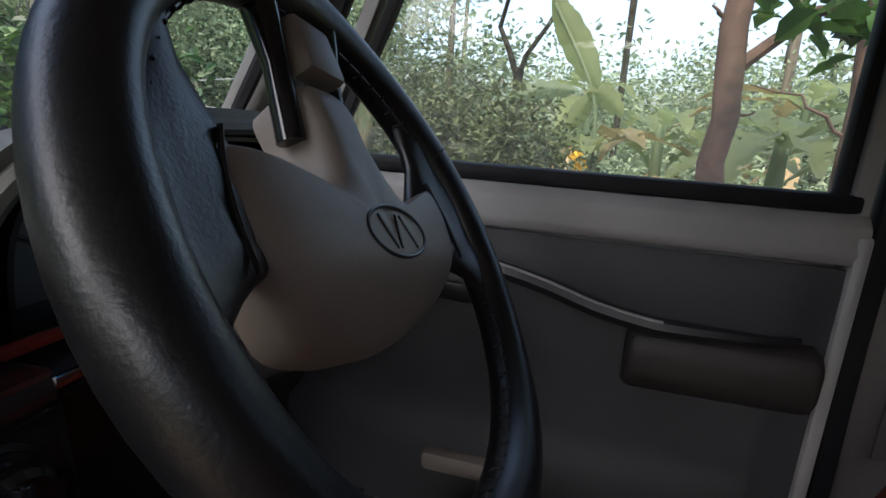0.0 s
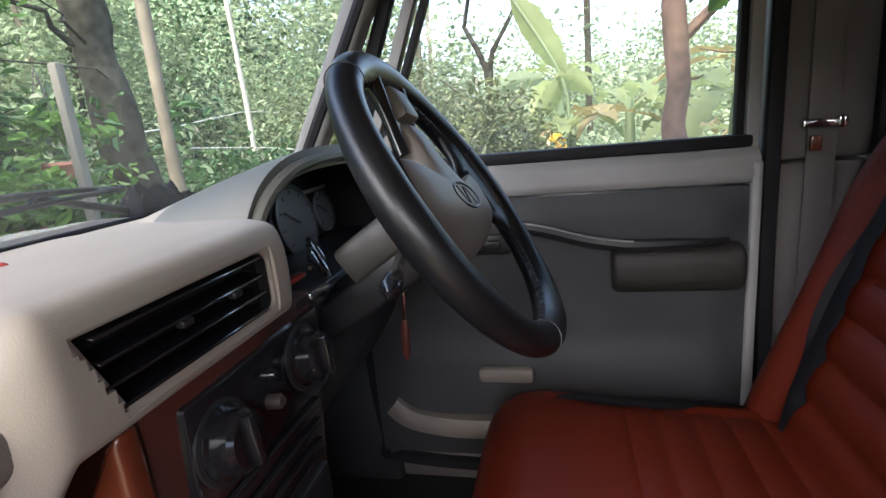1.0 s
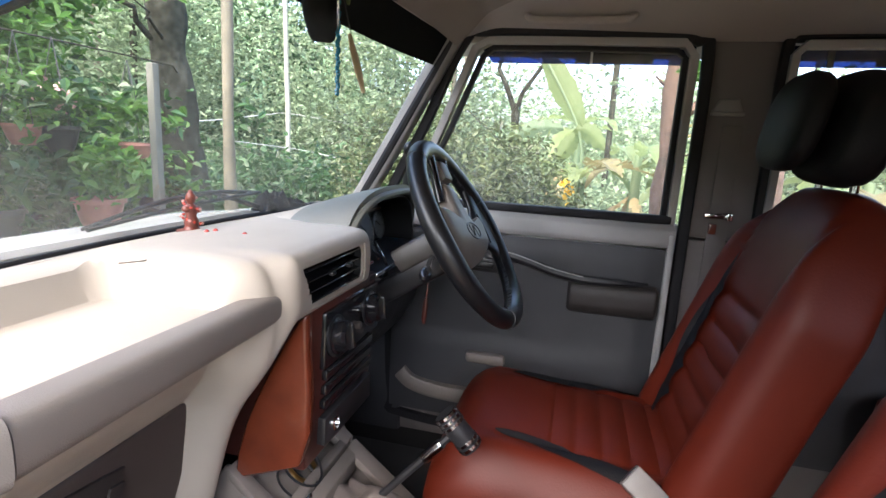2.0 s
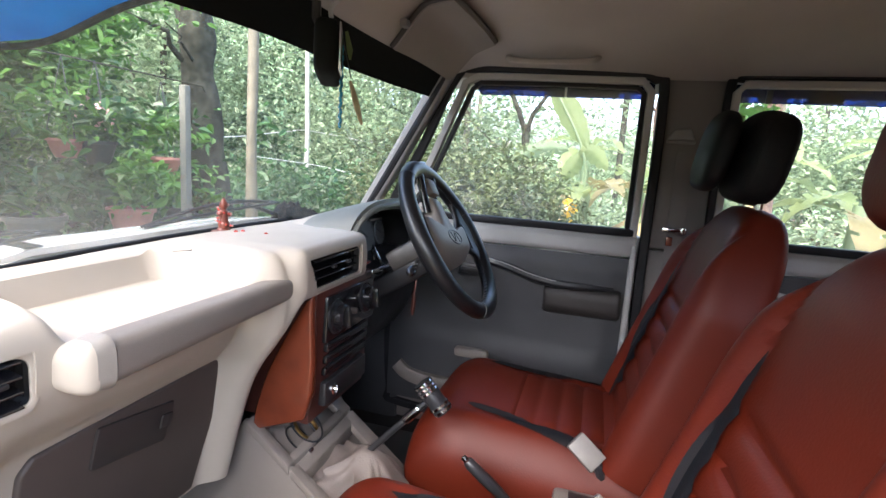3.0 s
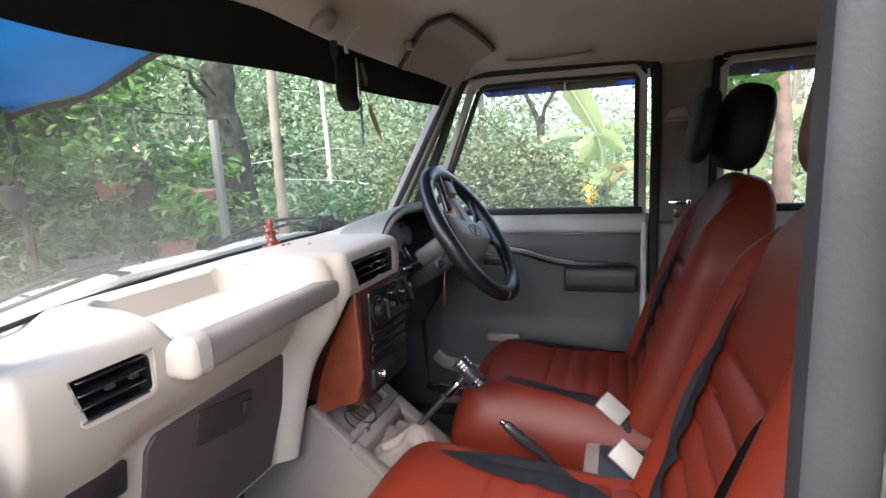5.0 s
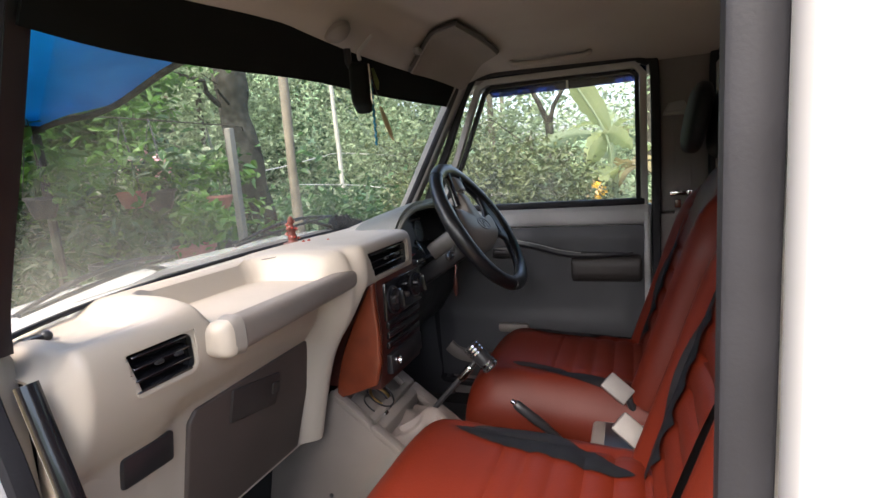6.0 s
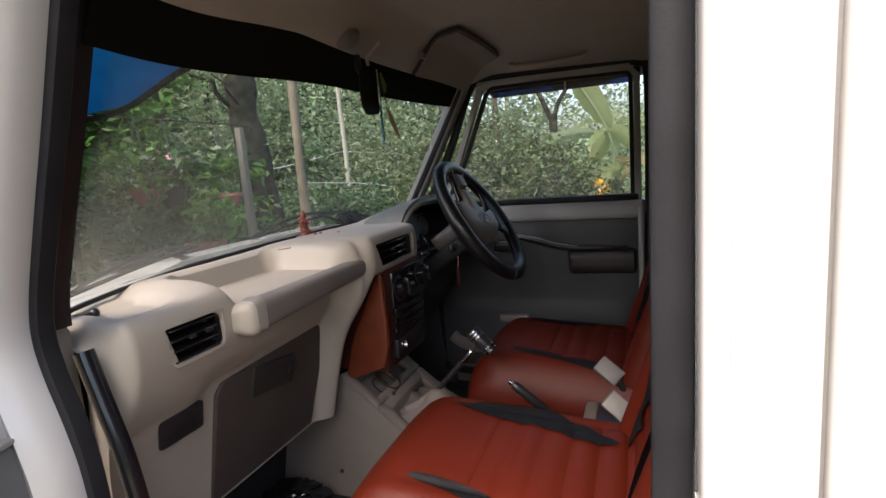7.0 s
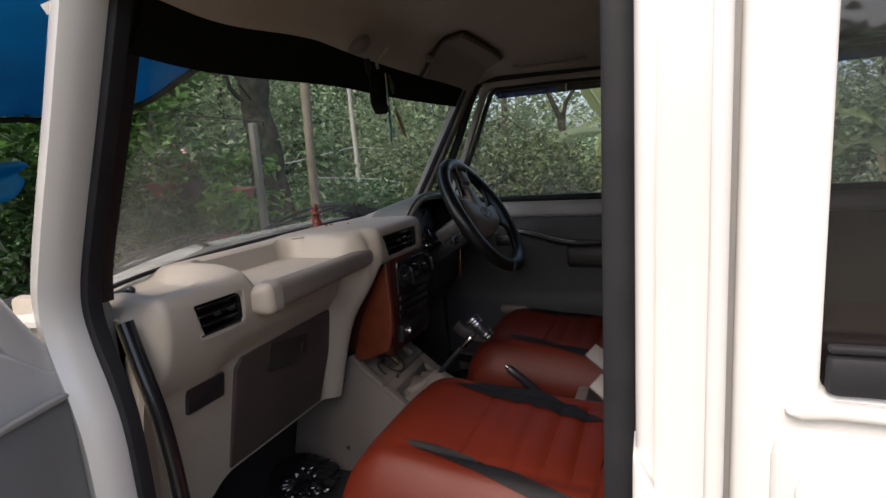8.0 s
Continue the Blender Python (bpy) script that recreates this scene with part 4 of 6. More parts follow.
# steering column
column = thing("steering_column", "grey plastic steering column with black stalks", "steering column", (0.305, 0.55, 1.07))
axis = Vector((0, -0.845, 0.535)).normalized()
hub = Vector((0.305, 0.450, 1.128))
wy = Vector((0, axis.z, -axis.y))
part("upper_cowl", strip([hub - axis * q + wy * (0.016 - 0.04 * max(q - 0.12, 0)) for q in (0.155, 0.135, 0.10, 0.055, 0.035)], rounded(0.082, 0.052, 0.5)), COWL, column, "warm grey upper column cowl")
# Black here stands in for the shade on the cowl's lower half.
part("lower_cowl", strip([hub - axis * q - wy * 0.026 for q in (0.24, 0.18, 0.10, 0.05, 0.03)], rounded(0.076, 0.050, 0.5)), BLACK, column, "lower column cowl, blackened for its shade")
part("stalk", joined(tube(catmull([hub - axis * 0.075 + Vector((-0.04, 0, -0.01)), hub - axis * 0.065 + Vector((-0.09, 0, -0.02)), hub - axis * 0.055 + Vector((-0.15, 0, -0.035))], 10), [0.006] * 6 + [0.010, 0.012, 0.011, 0.003], 16)), GLOSSBLACK, column, "black control stalk")
part("stalk", tube(catmull([hub - axis * 0.075 + Vector((0.04, 0, -0.005)), hub - axis * 0.065 + Vector((0.10, 0, -0.01)), hub - axis * 0.055 + Vector((0.16, 0, -0.02))], 10), [0.006] * 6 + [0.010, 0.012, 0.011, 0.003], 16), GLOSSBLACK, column, "black control stalk")
key_ring = thing("ignition_key", "ignition key with hanging red brown fob", "key", (0.30, 0.56, 0.98))
part("barrel", lathe([(0.012, 0), (0.012, 0.02), (0.008, 0.024), (0.0005, 0.024)], 14, Matrix.Translation((0.285, 0.545, 1.035)) @ Matrix.Rotation(radians(70), 4, "X")), CHROME, key_ring, "chrome key barrel")
part("strap", tube([(0.285, 0.525, 1.04), (0.285, 0.525, 1.01), (0.285, 0.528, 0.985)], 0.002, 6), CHROME, key_ring)
part("fob", tube(catmull([(0.285, 0.528, 0.988), (0.285, 0.528, 0.97), (0.286, 0.53, 0.945), (0.286, 0.53, 0.93)], 9), [0.002, 0.004, 0.005, 0.0055, 0.0055, 0.0055, 0.005, 0.004, 0.002], 12, flat=0.5), FOB, key_ring, "red brown leather fob")

# steering wheel
wheel = thing("steering_wheel", "black leather covered steering wheel with warm grey centre pad", "steering wheel", tuple(hub))
WM = Matrix((Vector((1, 0, 0)), Vector((0, axis.z, -axis.y)), axis)).transposed().to_4x4()
WM.translation = hub


def on_wheel(bm):
    bmesh.ops.transform(bm, matrix=WM, verts=bm.verts)
    return bm


def on_hub(bm):
    """As on_wheel, for the parts that show the wheel turned a little clockwise."""
    bmesh.ops.transform(bm, matrix=WM @ Matrix.Rotation(radians(-13), 4, "Z"), verts=bm.verts)
    return bm


def circle(r, z=0.0, n=72, a0=0.0, a1=360.0):
    return [(r * math.cos(radians(a0 + (a1 - a0) * i / n)), r * math.sin(radians(a0 + (a1 - a0) * i / n)), z) for i in range(n if a1 - a0 == 360 else n + 1)]


RR = 0.187
rim = part("rim", on_wheel(tube(circle(RR), [0.0195 + 0.0012 * math.cos(math.radians(i * 20)) for i in range(72)], 16, True, up=(0, 0, 1))), WHEELHIDE, wheel, "black stitched leather rim cover")
part("seam", on_wheel(tube(circle(RR - 0.0190, 0.003), 0.0013, 6, True)), BLACK, rim, "raised inner lacing seam")
for k in range(0, 360, 5):
    a = radians(k)
    c = Vector((math.cos(a), math.sin(a), 0))
    part("stitch", on_wheel(tube([c * (RR - 0.0197) + Vector((0, 0, 0.0065)), c * (RR - 0.0207) + Vector((0, 0, 0.0)), c * (RR - 0.0197) + Vector((0, 0, -0.003))], 0.0011, 5)), RUBBER, rim)
for k in (15, 118, 250):
    part("joint", on_wheel(tube([Vector((RR * math.cos(radians(k)), RR * math.sin(radians(k)), 0)) + Vector((0.0203 * math.cos(b) * math.cos(radians(k)), 0.0205 * math.cos(b) * math.sin(radians(k)), 0.0205 * math.sin(b))) for b in [2 * math.pi * q / 20 for q in range(20)]], 0.0008, 5, True)), BLACK, rim)
PADOUT = [(-0.126, 0.046), (-0.106, 0.044), (-0.078, 0.032), (-0.050, 0.030), (-0.034, 0.046), (-0.026, 0.078), (-0.023, 0.112), (0.023, 0.112), (0.026, 0.078), (0.034, 0.046), (0.050, 0.030), (0.078, 0.032), (0.106, 0.044), (0.126, 0.046), (0.132, 0.026), (0.120, -0.010),
          (0.092, -0.045), (0.052, -0.060), (0.0, -0.067), (-0.052, -0.060), (-0.092, -0.045), (-0.120, -0.010), (-0.132, 0.026)]
outline = [(p.x, p.y) for p in catmull([(a, b, 0) for a, b in PADOUT], 92, True)]


def pad_mesh():
    bm = bmesh.new()
    rings = []
    for s, h in ((0.94, -0.040), (1.0, -0.012), (0.985, -0.003), (0.95, 0.003), (0.88, 0.0075), (0.78, 0.0098), (0.66, 0.0110), (0.52, 0.0117), (0.36, 0.0121), (0.2, 0.0123)):
        ring = []
        for a, b in outline:
            y = b * s if b < 0.03 else 0.03 * s + (b - 0.03) * (0.6 + 0.4 * s)
            ring.append(bm.verts.new((a * s, y, h - 0.004 * smooth01(0.02, 0.10, b) - 0.030 * smooth01(-0.012, -0.075, y))))
        rings.append(ring)
    n = len(outline)
    for a, b in zip(rings, rings[1:]):
        for j in range(n):
            bm.faces.new((a[j], a[(j + 1) % n], b[(j + 1) % n], b[j]))
    bm.faces.new(rings[-1])
    bm.faces.new(rings[0][::-1])
    return bm


pad = part("horn_pad", on_hub(pad_mesh()), PADGREY, wheel, "warm grey moulded horn pad")
for a0, sp in ((90, 0.030),):
    c = Vector((math.cos(radians(a0)), math.sin(radians(a0)), 0))
    q = Vector((-c.y, c.x, 0))
    for sgn in (-1, 1):
        part("spoke", on_hub(tube([c * 0.075 + q * sgn * sp + Vector((0, 0, -0.018)), c * 0.125 + q * sgn * sp + Vector((0, 0, -0.008)), c * 0.170 + q * sgn * (sp + 0.006)], [0.010, 0.009, 0.013], 10)), GLOSSBLACK, wheel, "gloss black spoke")


def sleeve_ring(r, a0, a1, thick, z, flip, n=24):
    """Section of a leather wrapped spoke, from angle a0 to a1 at radius r."""
    out = []
    for i in range(n):
        w = 2 * math.pi * i / n
        k = math.copysign(abs(math.cos(w)) ** 0.6, math.cos(w))
        a = radians((a0 + a1) / 2 + k * (a1 - a0) / 2)
        zz = z + thick * math.copysign(abs(math.sin(w)) ** 0.7, math.sin(w)) + 0.0012 * math.sin(k * 9 + r * 160)
        out.append((flip * r * math.cos(a), r * math.sin(a), zz))
    return out


for flip in (1, -1):
    part("spoke", on_hub(loft([sleeve_ring(r, a0, a1, th, z, flip) for r, a0, a1, th, z in ((0.095, 161, 187, 0.010, -0.016), (0.112, 158, 188, 0.011, -0.012), (0.128, 153, 190, 0.0115, -0.009), (0.142, 148.5, 192, 0.011, -0.007), (0.154, 144, 194, 0.010, -0.005), (0.164, 139, 197, 0.009, -0.003), (0.176, 133, 201, 0.008, 0.0))])), WHEELHIDE, wheel, "black leather wrapped spoke")
    part("spoke_seam", on_hub(tube([(flip * 0.1315 * math.cos(radians(a)), 0.1315 * math.sin(radians(a)), 0.0035) for a in range(156, 189, 4)], 0.0016, 6)), BLACK, wheel)
part("spoke_cap", on_hub(box((0, 0.138, 0.003), (0.044, 0.044, 0.020), 0.006)), PADGREY, wheel, "grey spoke cover")
part("badge_ring", on_hub(tube([(0.002 + 0.039 * math.cos(a), 0.018 * math.sin(a), 0.0122) for a in [2 * math.pi * i / 40 for i in range(40)]], 0.0013, 6, True)), BLACK, pad, "oval maker badge ring")
for bx, tilt in ((-0.013, 24), (0.002, -22), (0.017, 24)):
    part("badge_bar", on_hub(box((bx, 0.0, 0.0122), (0.0032, 0.026, 0.002), 0.0006, 1, Matrix.Rotation(radians(tilt), 4, "Z"))), BLACK, pad)
part("hub_boss", on_hub(lathe([(0.042, -0.06), (0.050, -0.035), (0.042, -0.014)], 24)), BLACK, wheel)


# ---------------------------------------------------------------- seats
W, YF, YR, ZB, H = 0.47, 0.505, -0.02, 0.60, 0.153


def pleat(q):
    """Rounded tufts with narrow grooves between, 0 at a groove."""
    f = q - math.floor(q)
    return min(1.0, (4 * f * (1 - f)) ** 0.55)


def cushion_z(x, y):
    side = smooth01(0.13, 0.185, abs(x))
    z = ZB + H + 0.006 * side - 0.030 * smooth01(0.165, 0.235, abs(x))
    inner = 1 - smooth01(0.135, 0.15, abs(x))
    if 0.02 < y < 0.285:
        z -= 0.008 * (1 - pleat((0.285 - y) / 0.05)) * inner
    z -= 0.006 * math.exp(-((abs(x) - 0.142) / 0.006) ** 2) * smooth01(0.42, 0.36, y)
    return z - 0.012 * smooth01(0.25, 0.05, y) + 0.014 * math.exp(-((y - 0.40) / 0.09) ** 2)


def cushion(u, v):
    y_in = YF - (YF - YR) * v
    roll = smooth01(0.0, 0.26, v)
    y = YF - 0.09 * (1 - math.cos(min(v / 0.26, 1) * math.pi / 2)) if v < 0.26 else YF - 0.09 - (YF - 0.09 - YR) * (v - 0.26) / 0.74
    hs = math.sin(min(v / 0.26, 1) * math.pi / 2)
    half = W / 2 * (0.88 + 0.12 * hs ** 0.7)
    a = math.pi * (1 - u)
    c, s = math.cos(a), math.sin(a)
    x = half * math.copysign(abs(c) ** 0.5, c)
    top = cushion_z(x, y) - ZB
    z = ZB - 0.03 + (top * (0.42 + 0.58 * hs) + 0.03) * abs(s) ** 0.5
    return (x, y, z)


LEAN = radians(18.5)
BO = Vector((0, -0.012, 0.70))
UP = Vector((0, -math.sin(LEAN), math.cos(LEAN)))
FW = Vector((0, math.cos(LEAN), math.sin(LEAN)))
SL = 0.585


def back_half(s):
    return 0.232 - 0.012 * smooth01(0.0, 0.3, s) - 0.075 * smooth01(0.36, SL, s)


def back_front(x, s):
    side = smooth01(0.12, 0.175, abs(x))
    d = 0.055 + 0.030 * side * smooth01(SL, 0.45, s)
    inner = 1 - smooth01(0.095, 0.112, abs(x))
    if 0.04 < s < 0.35:
        d -= 0.017 * (1 - pleat((s - 0.35 + 0.02 * math.cos(x * 9)) / 0.062)) * inner
    return d - 0.006 * math.exp(-((abs(x) - 0.135) / 0.006) ** 2)


def backrest(u, v):
    s = SL * v
    end = math.sqrt(max(1 - max((v - 0.80) / 0.20, 0) ** 2, 0.0))
    half = back_half(s) * (0.55 + 0.45 * end)
    a = 2 * math.pi * u
    c, sn = math.cos(a), math.sin(a)
    x = half * math.copysign(abs(c) ** 0.34, c)
    if sn > 0:
        d = back_front(x, s) * abs(sn) ** 0.5 * (0.25 + 0.75 * end)
    else:
        d = -0.065 * abs(sn) ** 0.5 * (0.25 + 0.75 * end)
    p = BO + UP * s + FW * d
    return (x, p.y, p.z)


def patch(centre, half, f, t0, t1, n=24):
    """A thin raised stripe: f(x, t) gives the surface place; centre and half width follow t."""
    def g(u, v):
        t = t0 + (t1 - t0) * u
        return f(centre(t) + half(t) * (2 * v - 1), t)
    return sheet(g, n, 6)


def on_cushion(x, y):
    yy = y
    hs = 1.0
    if y > YF - 0.09:
        hs = math.sqrt(max(1 - ((y - (YF - 0.09)) / 0.09) ** 2, 0))
    z = ZB - 0.03 + ((cushion_z(x, y) - ZB) * (0.42 + 0.58 * hs) + 0.03) * (max(1 - (abs(x) / (W / 2)) ** 4, 0.0)) ** 0.25
    return (x, yy, z + 0.004)


def on_back(x, s):
    half = back_half(s)
    p = BO + UP * s + FW * (back_front(x, s) * max(1 - (abs(x) / half) ** 5.9, 0.03) ** 0.25 + 0.009)
    return (x, p.y, p.z)


def closed_sheet(f, nu, nv, caps=True):
    bm = bmesh.new()
    rings = [[bm.verts.new(f(i / nu, j / nv)) for i in range(nu)] for j in range(nv + 1)]
    for a, b in zip(rings, rings[1:]):
        for i in range(nu):
            bm.faces.new((a[i], a[(i + 1) % nu], b[(i + 1) % nu], b[i]))
    if caps:
        bm.faces.new(rings[0][::-1])
        bm.faces.new(rings[-1])
    return bm


def pillow(c, s, e=0.5, n=24, m=10, tilt=0.0):
    """Soft rounded block."""
    bm = bmesh.new()
    rings = []
    for j in range(m + 1):
        b = -math.pi / 2 + math.pi * j / m
        cb, sb = math.cos(b), math.sin(b)
        ring = []
        for i in range(n):
            a = 2 * math.pi * i / n
            ca, sa = math.cos(a), math.sin(a)
            r = max(abs(cb), 1e-3) ** e
            ring.append(bm.verts.new((s[0] / 2 * r * math.copysign(abs(ca) ** e, ca), s[1] / 2 * r * math.copysign(abs(sa) ** e, sa), s[2] / 2 * math.copysign(abs(sb) ** e, sb))))
        rings.append(ring)
    for a, b in zip(rings, rings[1:]):
        for i in range(n):
            bm.faces.new((a[i], a[(i + 1) % n], b[(i + 1) % n], b[i]))
    bm.faces.new(rings[0][::-1])
    bm.faces.new(rings[-1])
    bmesh.ops.transform(bm, matrix=Matrix.Translation(c) @ Matrix.Rotation(tilt, 4, "X"), verts=bm.verts)
    return bm


def front_seat(x0, label, head_mat, head_label, slide=0.0, inboard=0.0, lift=0.0, stripes=(-1, 1)):
    root = thing("front_seat", label, "car seat", (x0, 0.2, 0.45), group="front seats")

    def at(bm):
        bmesh.ops.translate(bm, vec=(x0, 0, 0), verts=bm.verts)
        return bm
    def seat_at(bm):
        bmesh.ops.translate(bm, vec=(x0 + inboard, slide, lift), verts=bm.verts)
        return bm
    c = part("cushion", seat_at(sheet(cushion, 64, 96)), RED, root, "red brown pleated leatherette cushion")
    for sg in (-1, 1):
        part("stripe", seat_at(patch(lambda y: 0.128 - 0.06 * smooth01(0.22, 0.04, y) if inboard and sg > 0 else sg * ((0.136 if sg < 0 else 0.142) + 0.048 * smooth01(0.38, 0.05, y)), lambda y: 0.0015 + (0.014 if sg < 0 else 0.040 if inboard else 0.026) * math.sin(math.pi * min((0.385 - y) / 0.335, 1)) ** 0.7, on_cushion, 0.385, 0.05)), BLACKHIDE, c, "black tapered stripe")
    b = part("backrest", at(closed_sheet(backrest, 72, 96)), RED, root, "red brown pleated leatherette backrest")
    for sg in stripes:
        part("stripe", at(patch(lambda s: sg * ((0.100 if sg > 0 else 0.120) + 0.022 * math.sin(math.pi * s / 0.5)), lambda s: 0.0015 + 0.019 * math.sin(math.pi * min(s / (0.42 if sg > 0 else 0.355), 1)) ** 0.7, on_back, 0.02, 0.42 if sg > 0 else 0.355)), BLACKHIDE, b, "black tapered stripe")
    h = part("headrest", at(pillow(BO + UP * 0.678 + FW * 0.048, (0.235, 0.096, 0.190), 0.62, 32, 14, LEAN * 0.6)), head_mat, root, head_label)
    if head_mat is BLACKHIDE:
        part("front_pad", at(pillow(BO + UP * 0.662 + FW * 0.128, (0.205, 0.052, 0.168), 0.66, 32, 14, LEAN * 0.6)), BLACKHIDE, h, "black headrest front pad")
    for sg in (-1, 1):
        part("post", at(tube([BO + UP * 0.54 + Vector((sg * 0.065, 0, 0)), BO + UP * 0.63 + FW * 0.03 + Vector((sg * 0.065, 0, 0))], 0.007, 8)), CHROME, root, "steel headrest post")
    part("base", at(box((0, 0.22, 0.51), (0.40, 0.38, 0.16), 0.02)), BLACK, root, "black seat base")
    return root


front_seat(0.335, "red brown leatherette driver seat with black stripes", BLACKHIDE, "black leatherette headrest", -0.032, 0.0, 0.011, (1,))
front_seat(-0.335, "red brown leatherette passenger seat with black stripes", RED, "red brown leatherette headrest", 0.0, 0.022, 0.024)

bench = thing("rear_bench", "red brown leatherette rear bench seat", "car seat", (0, -0.95, 0.5))
part("cushion", pillow((0, -0.64, 0.72), (1.25, 0.46, 0.20), 0.3, 32, 10), RED, bench)
part("backrest", pillow((0, -0.88, 1.00), (1.25, 0.16, 0.56), 0.35, 32, 12, radians(16)), RED, bench)
for x in (-0.35, 0.35):
    part("headrest", pillow((x, -0.97, 1.36), (0.26, 0.10, 0.17), 0.45, 24, 10, radians(12)), RED, bench)
structure("wall_rear", box((0, -2.25, 1.0), (1.5, 0.05, 1.3), 0.01), PILLARGREY, "trimmed tailgate at the rear of the car", "car wall")

# seat belt buckles
BN = Vector((-0.85, -0.10, 0.50)).normalized()
BT = Vector((0.23, 0.75, 0.55))
BT = (BT - BN * BT.dot(BN)).normalized()
for bx, by, bz in ((0.138, 0.088, 0.747), (-0.072, 0.056, 0.752)):
    bk = thing("belt_buckle", "warm grey plastic seat belt buckle on a black stalk", "seat belt", (bx, by, bz - 0.1), group="belt buckles")
    m = Matrix((BN, BT.cross(BN), BT)).transposed().to_4x4()
    body = part("body", box((bx, by, bz), (0.022, 0.044, 0.066), 0.003, 3, m), BUCKLE, bk)
    part("release_button", box(tuple(Vector((bx, by, bz)) + m @ Vector((0, 0, 0.0325))), (0.013, 0.034, 0.004), 0.001, 1, m), BROWNARM, body, "dull brown release button")
    part("stalk", tube([Vector((bx, by, bz)) + m @ Vector((0, 0, -0.03)), Vector((bx, by - 0.06, bz - 0.12))], 0.010, 8), BLACK, bk)

# ---------------------------------------------------------------- centre console, gear lever, handbrake
console = thing("centre_console", "beige grey plastic centre console with open tray", "console", (0.03, 0.55, 0.45))


def cz(y):
    return 0.770 - (0.722 - y) * 0.80


def slab(x0, x1, y0, y1, t, bev=0.003):
    """A slab that follows the console's slope."""
    bm = bmesh.new()
    for x in (x0, x1):
        for y in (y0, y1):
            for d in (0, -t):
                bm.verts.new((x, y, cz(y) + d))
    v = list(bm.verts)
    for f in ((0, 1, 3, 2), (4, 5, 7, 6), (0, 1, 5, 4), (2, 3, 7, 6), (0, 2, 6, 4), (1, 3, 7, 5)):
        bm.faces.new([v[i] for i in f])
    bmesh.ops.recalc_face_normals(bm, faces=bm.faces)
    if bev:
        bmesh.ops.bevel(bm, geom=bm.edges[:], offset=bev, segments=2, affect="EDGES", profile=0.5)
    return bm


part("side_panel", prism([(0.745, 0.782), (0.37, 0.486), (0.37, 0.42), (0.98, 0.42), (0.95, 0.56), (0.80, 0.70)], "x", -0.074, -0.060, 0.005, 3), CONSOLE, console, "beige grey side panel")
part("side_panel", prism([(0.735, 0.774), (0.37, 0.486), (0.37, 0.42), (0.90, 0.42)], "x", 0.178, 0.190, 0.004), CONSOLE, console)
part("screw", lathe([(0.006, 0), (0.006, 0.002), (0.0005, 0.003)], 12, Matrix.Translation((-0.075, 0.775, 0.50)) @ Matrix.Rotation(radians(-90), 4, "Y")), BLACK, console)
part("rim", joined(slab(-0.078, -0.052, 0.642, 0.738, 0.02), slab(0.150, 0.192, 0.642, 0.738, 0.02), slab(-0.056, 0.16, 0.642, 0.655, 0.03), slab(-0.056, 0.16, 0.722, 0.738, 0.03)), CONSOLE, console, "beige grey raised tray rim")
part("boot_surround", joined(slab(-0.078, -0.050, 0.37, 0.637, 0.02), slab(0.150, 0.192, 0.37, 0.637, 0.02), slab(-0.054, 0.16, 0.618, 0.637, 0.03), slab(-0.054, 0.16, 0.365, 0.39, 0.03)), CONSOLE, console, "beige grey gear boot surround")
tray_bm = slab(-0.056, 0.16, 0.64, 0.73, 0.01)
bmesh.ops.translate(tray_bm, vec=(0, 0, -0.03), verts=tray_bm.verts)
part("tray", tray_bm, CONSOLE, console, "shallow beige grey tray")
def boot_surface(u, v):
    """Creased tent of vinyl from a rectangular base up to the rod."""
    a = 2 * math.pi * u
    c, sn = math.cos(a), math.sin(a)
    k = (1 - v) ** 0.75
    fold = 1 + (0.20 * math.sin(5 * a + 4 * v + 0.6) + 0.10 * math.sin(11 * a - 5 * v)) * math.sin(math.pi * min(v * 1.1, 1)) ** 0.8
    rx, ry = (0.010 + 0.092 * k) * fold, (0.011 + 0.110 * k) * fold
    x = 0.048 - 0.012 * v + rx * math.copysign(abs(c) ** 0.6, c)
    y = 0.510 + 0.014 * v + ry * math.copysign(abs(sn) ** 0.6, sn)
    z = (cz(y) - 0.035) * (1 - v) + v * 0.712 + 0.012 * math.sin(3 * a + 7 * v) * v * (1 - v)
    return (x, y, z)


boot = part("gear_boot", closed_sheet(boot_surface, 72, 30), BOOT, console, "creased beige vinyl gear boot")
lever = thing("gear_lever", "gear lever with black and chrome knob", "gear lever", (0.03, 0.50, 0.70))
part("rod", tube([(0.032, 0.530, 0.695), (0.040, 0.482, 0.750), (0.058, 0.41, 0.828)], 0.007, 8), BLACK, lever, "black steel rod")
kd = Vector((0.05, -0.67, -0.74)).normalized()
KM = kd.to_track_quat("Z", "Y").to_matrix().to_4x4()
KM.translation = Vector((0.058, 0.397, 0.840)) - kd * 0.037
kn = part("knob", lathe([(0.010, 0.0), (0.0185, 0.0), (0.0195, 0.004), (0.0195, 0.070), (0.0185, 0.074), (0.010, 0.074)], 28, KM), BLACK, lever, "black cylindrical gear knob")
for h0 in (0.0, 0.009, 0.018, 0.054, 0.064):
    part("ring", lathe([(0.0185, h0), (0.0212, h0 + 0.001), (0.0212, h0 + 0.006), (0.0185, h0 + 0.007)], 28, KM, False), CHROME, kn, "chrome ring")
part("collar", lathe([(0.008, -0.015), (0.010, -0.010), (0.010, 0.025), (0.009, 0.028)], 16, Matrix.Translation((0.050, 0.442, 0.793)) @ (Vector((0.15, -0.66, 0.73)).to_track_quat("Z", "Y").to_matrix().to_4x4())), CHROME, lever, "chrome collar")
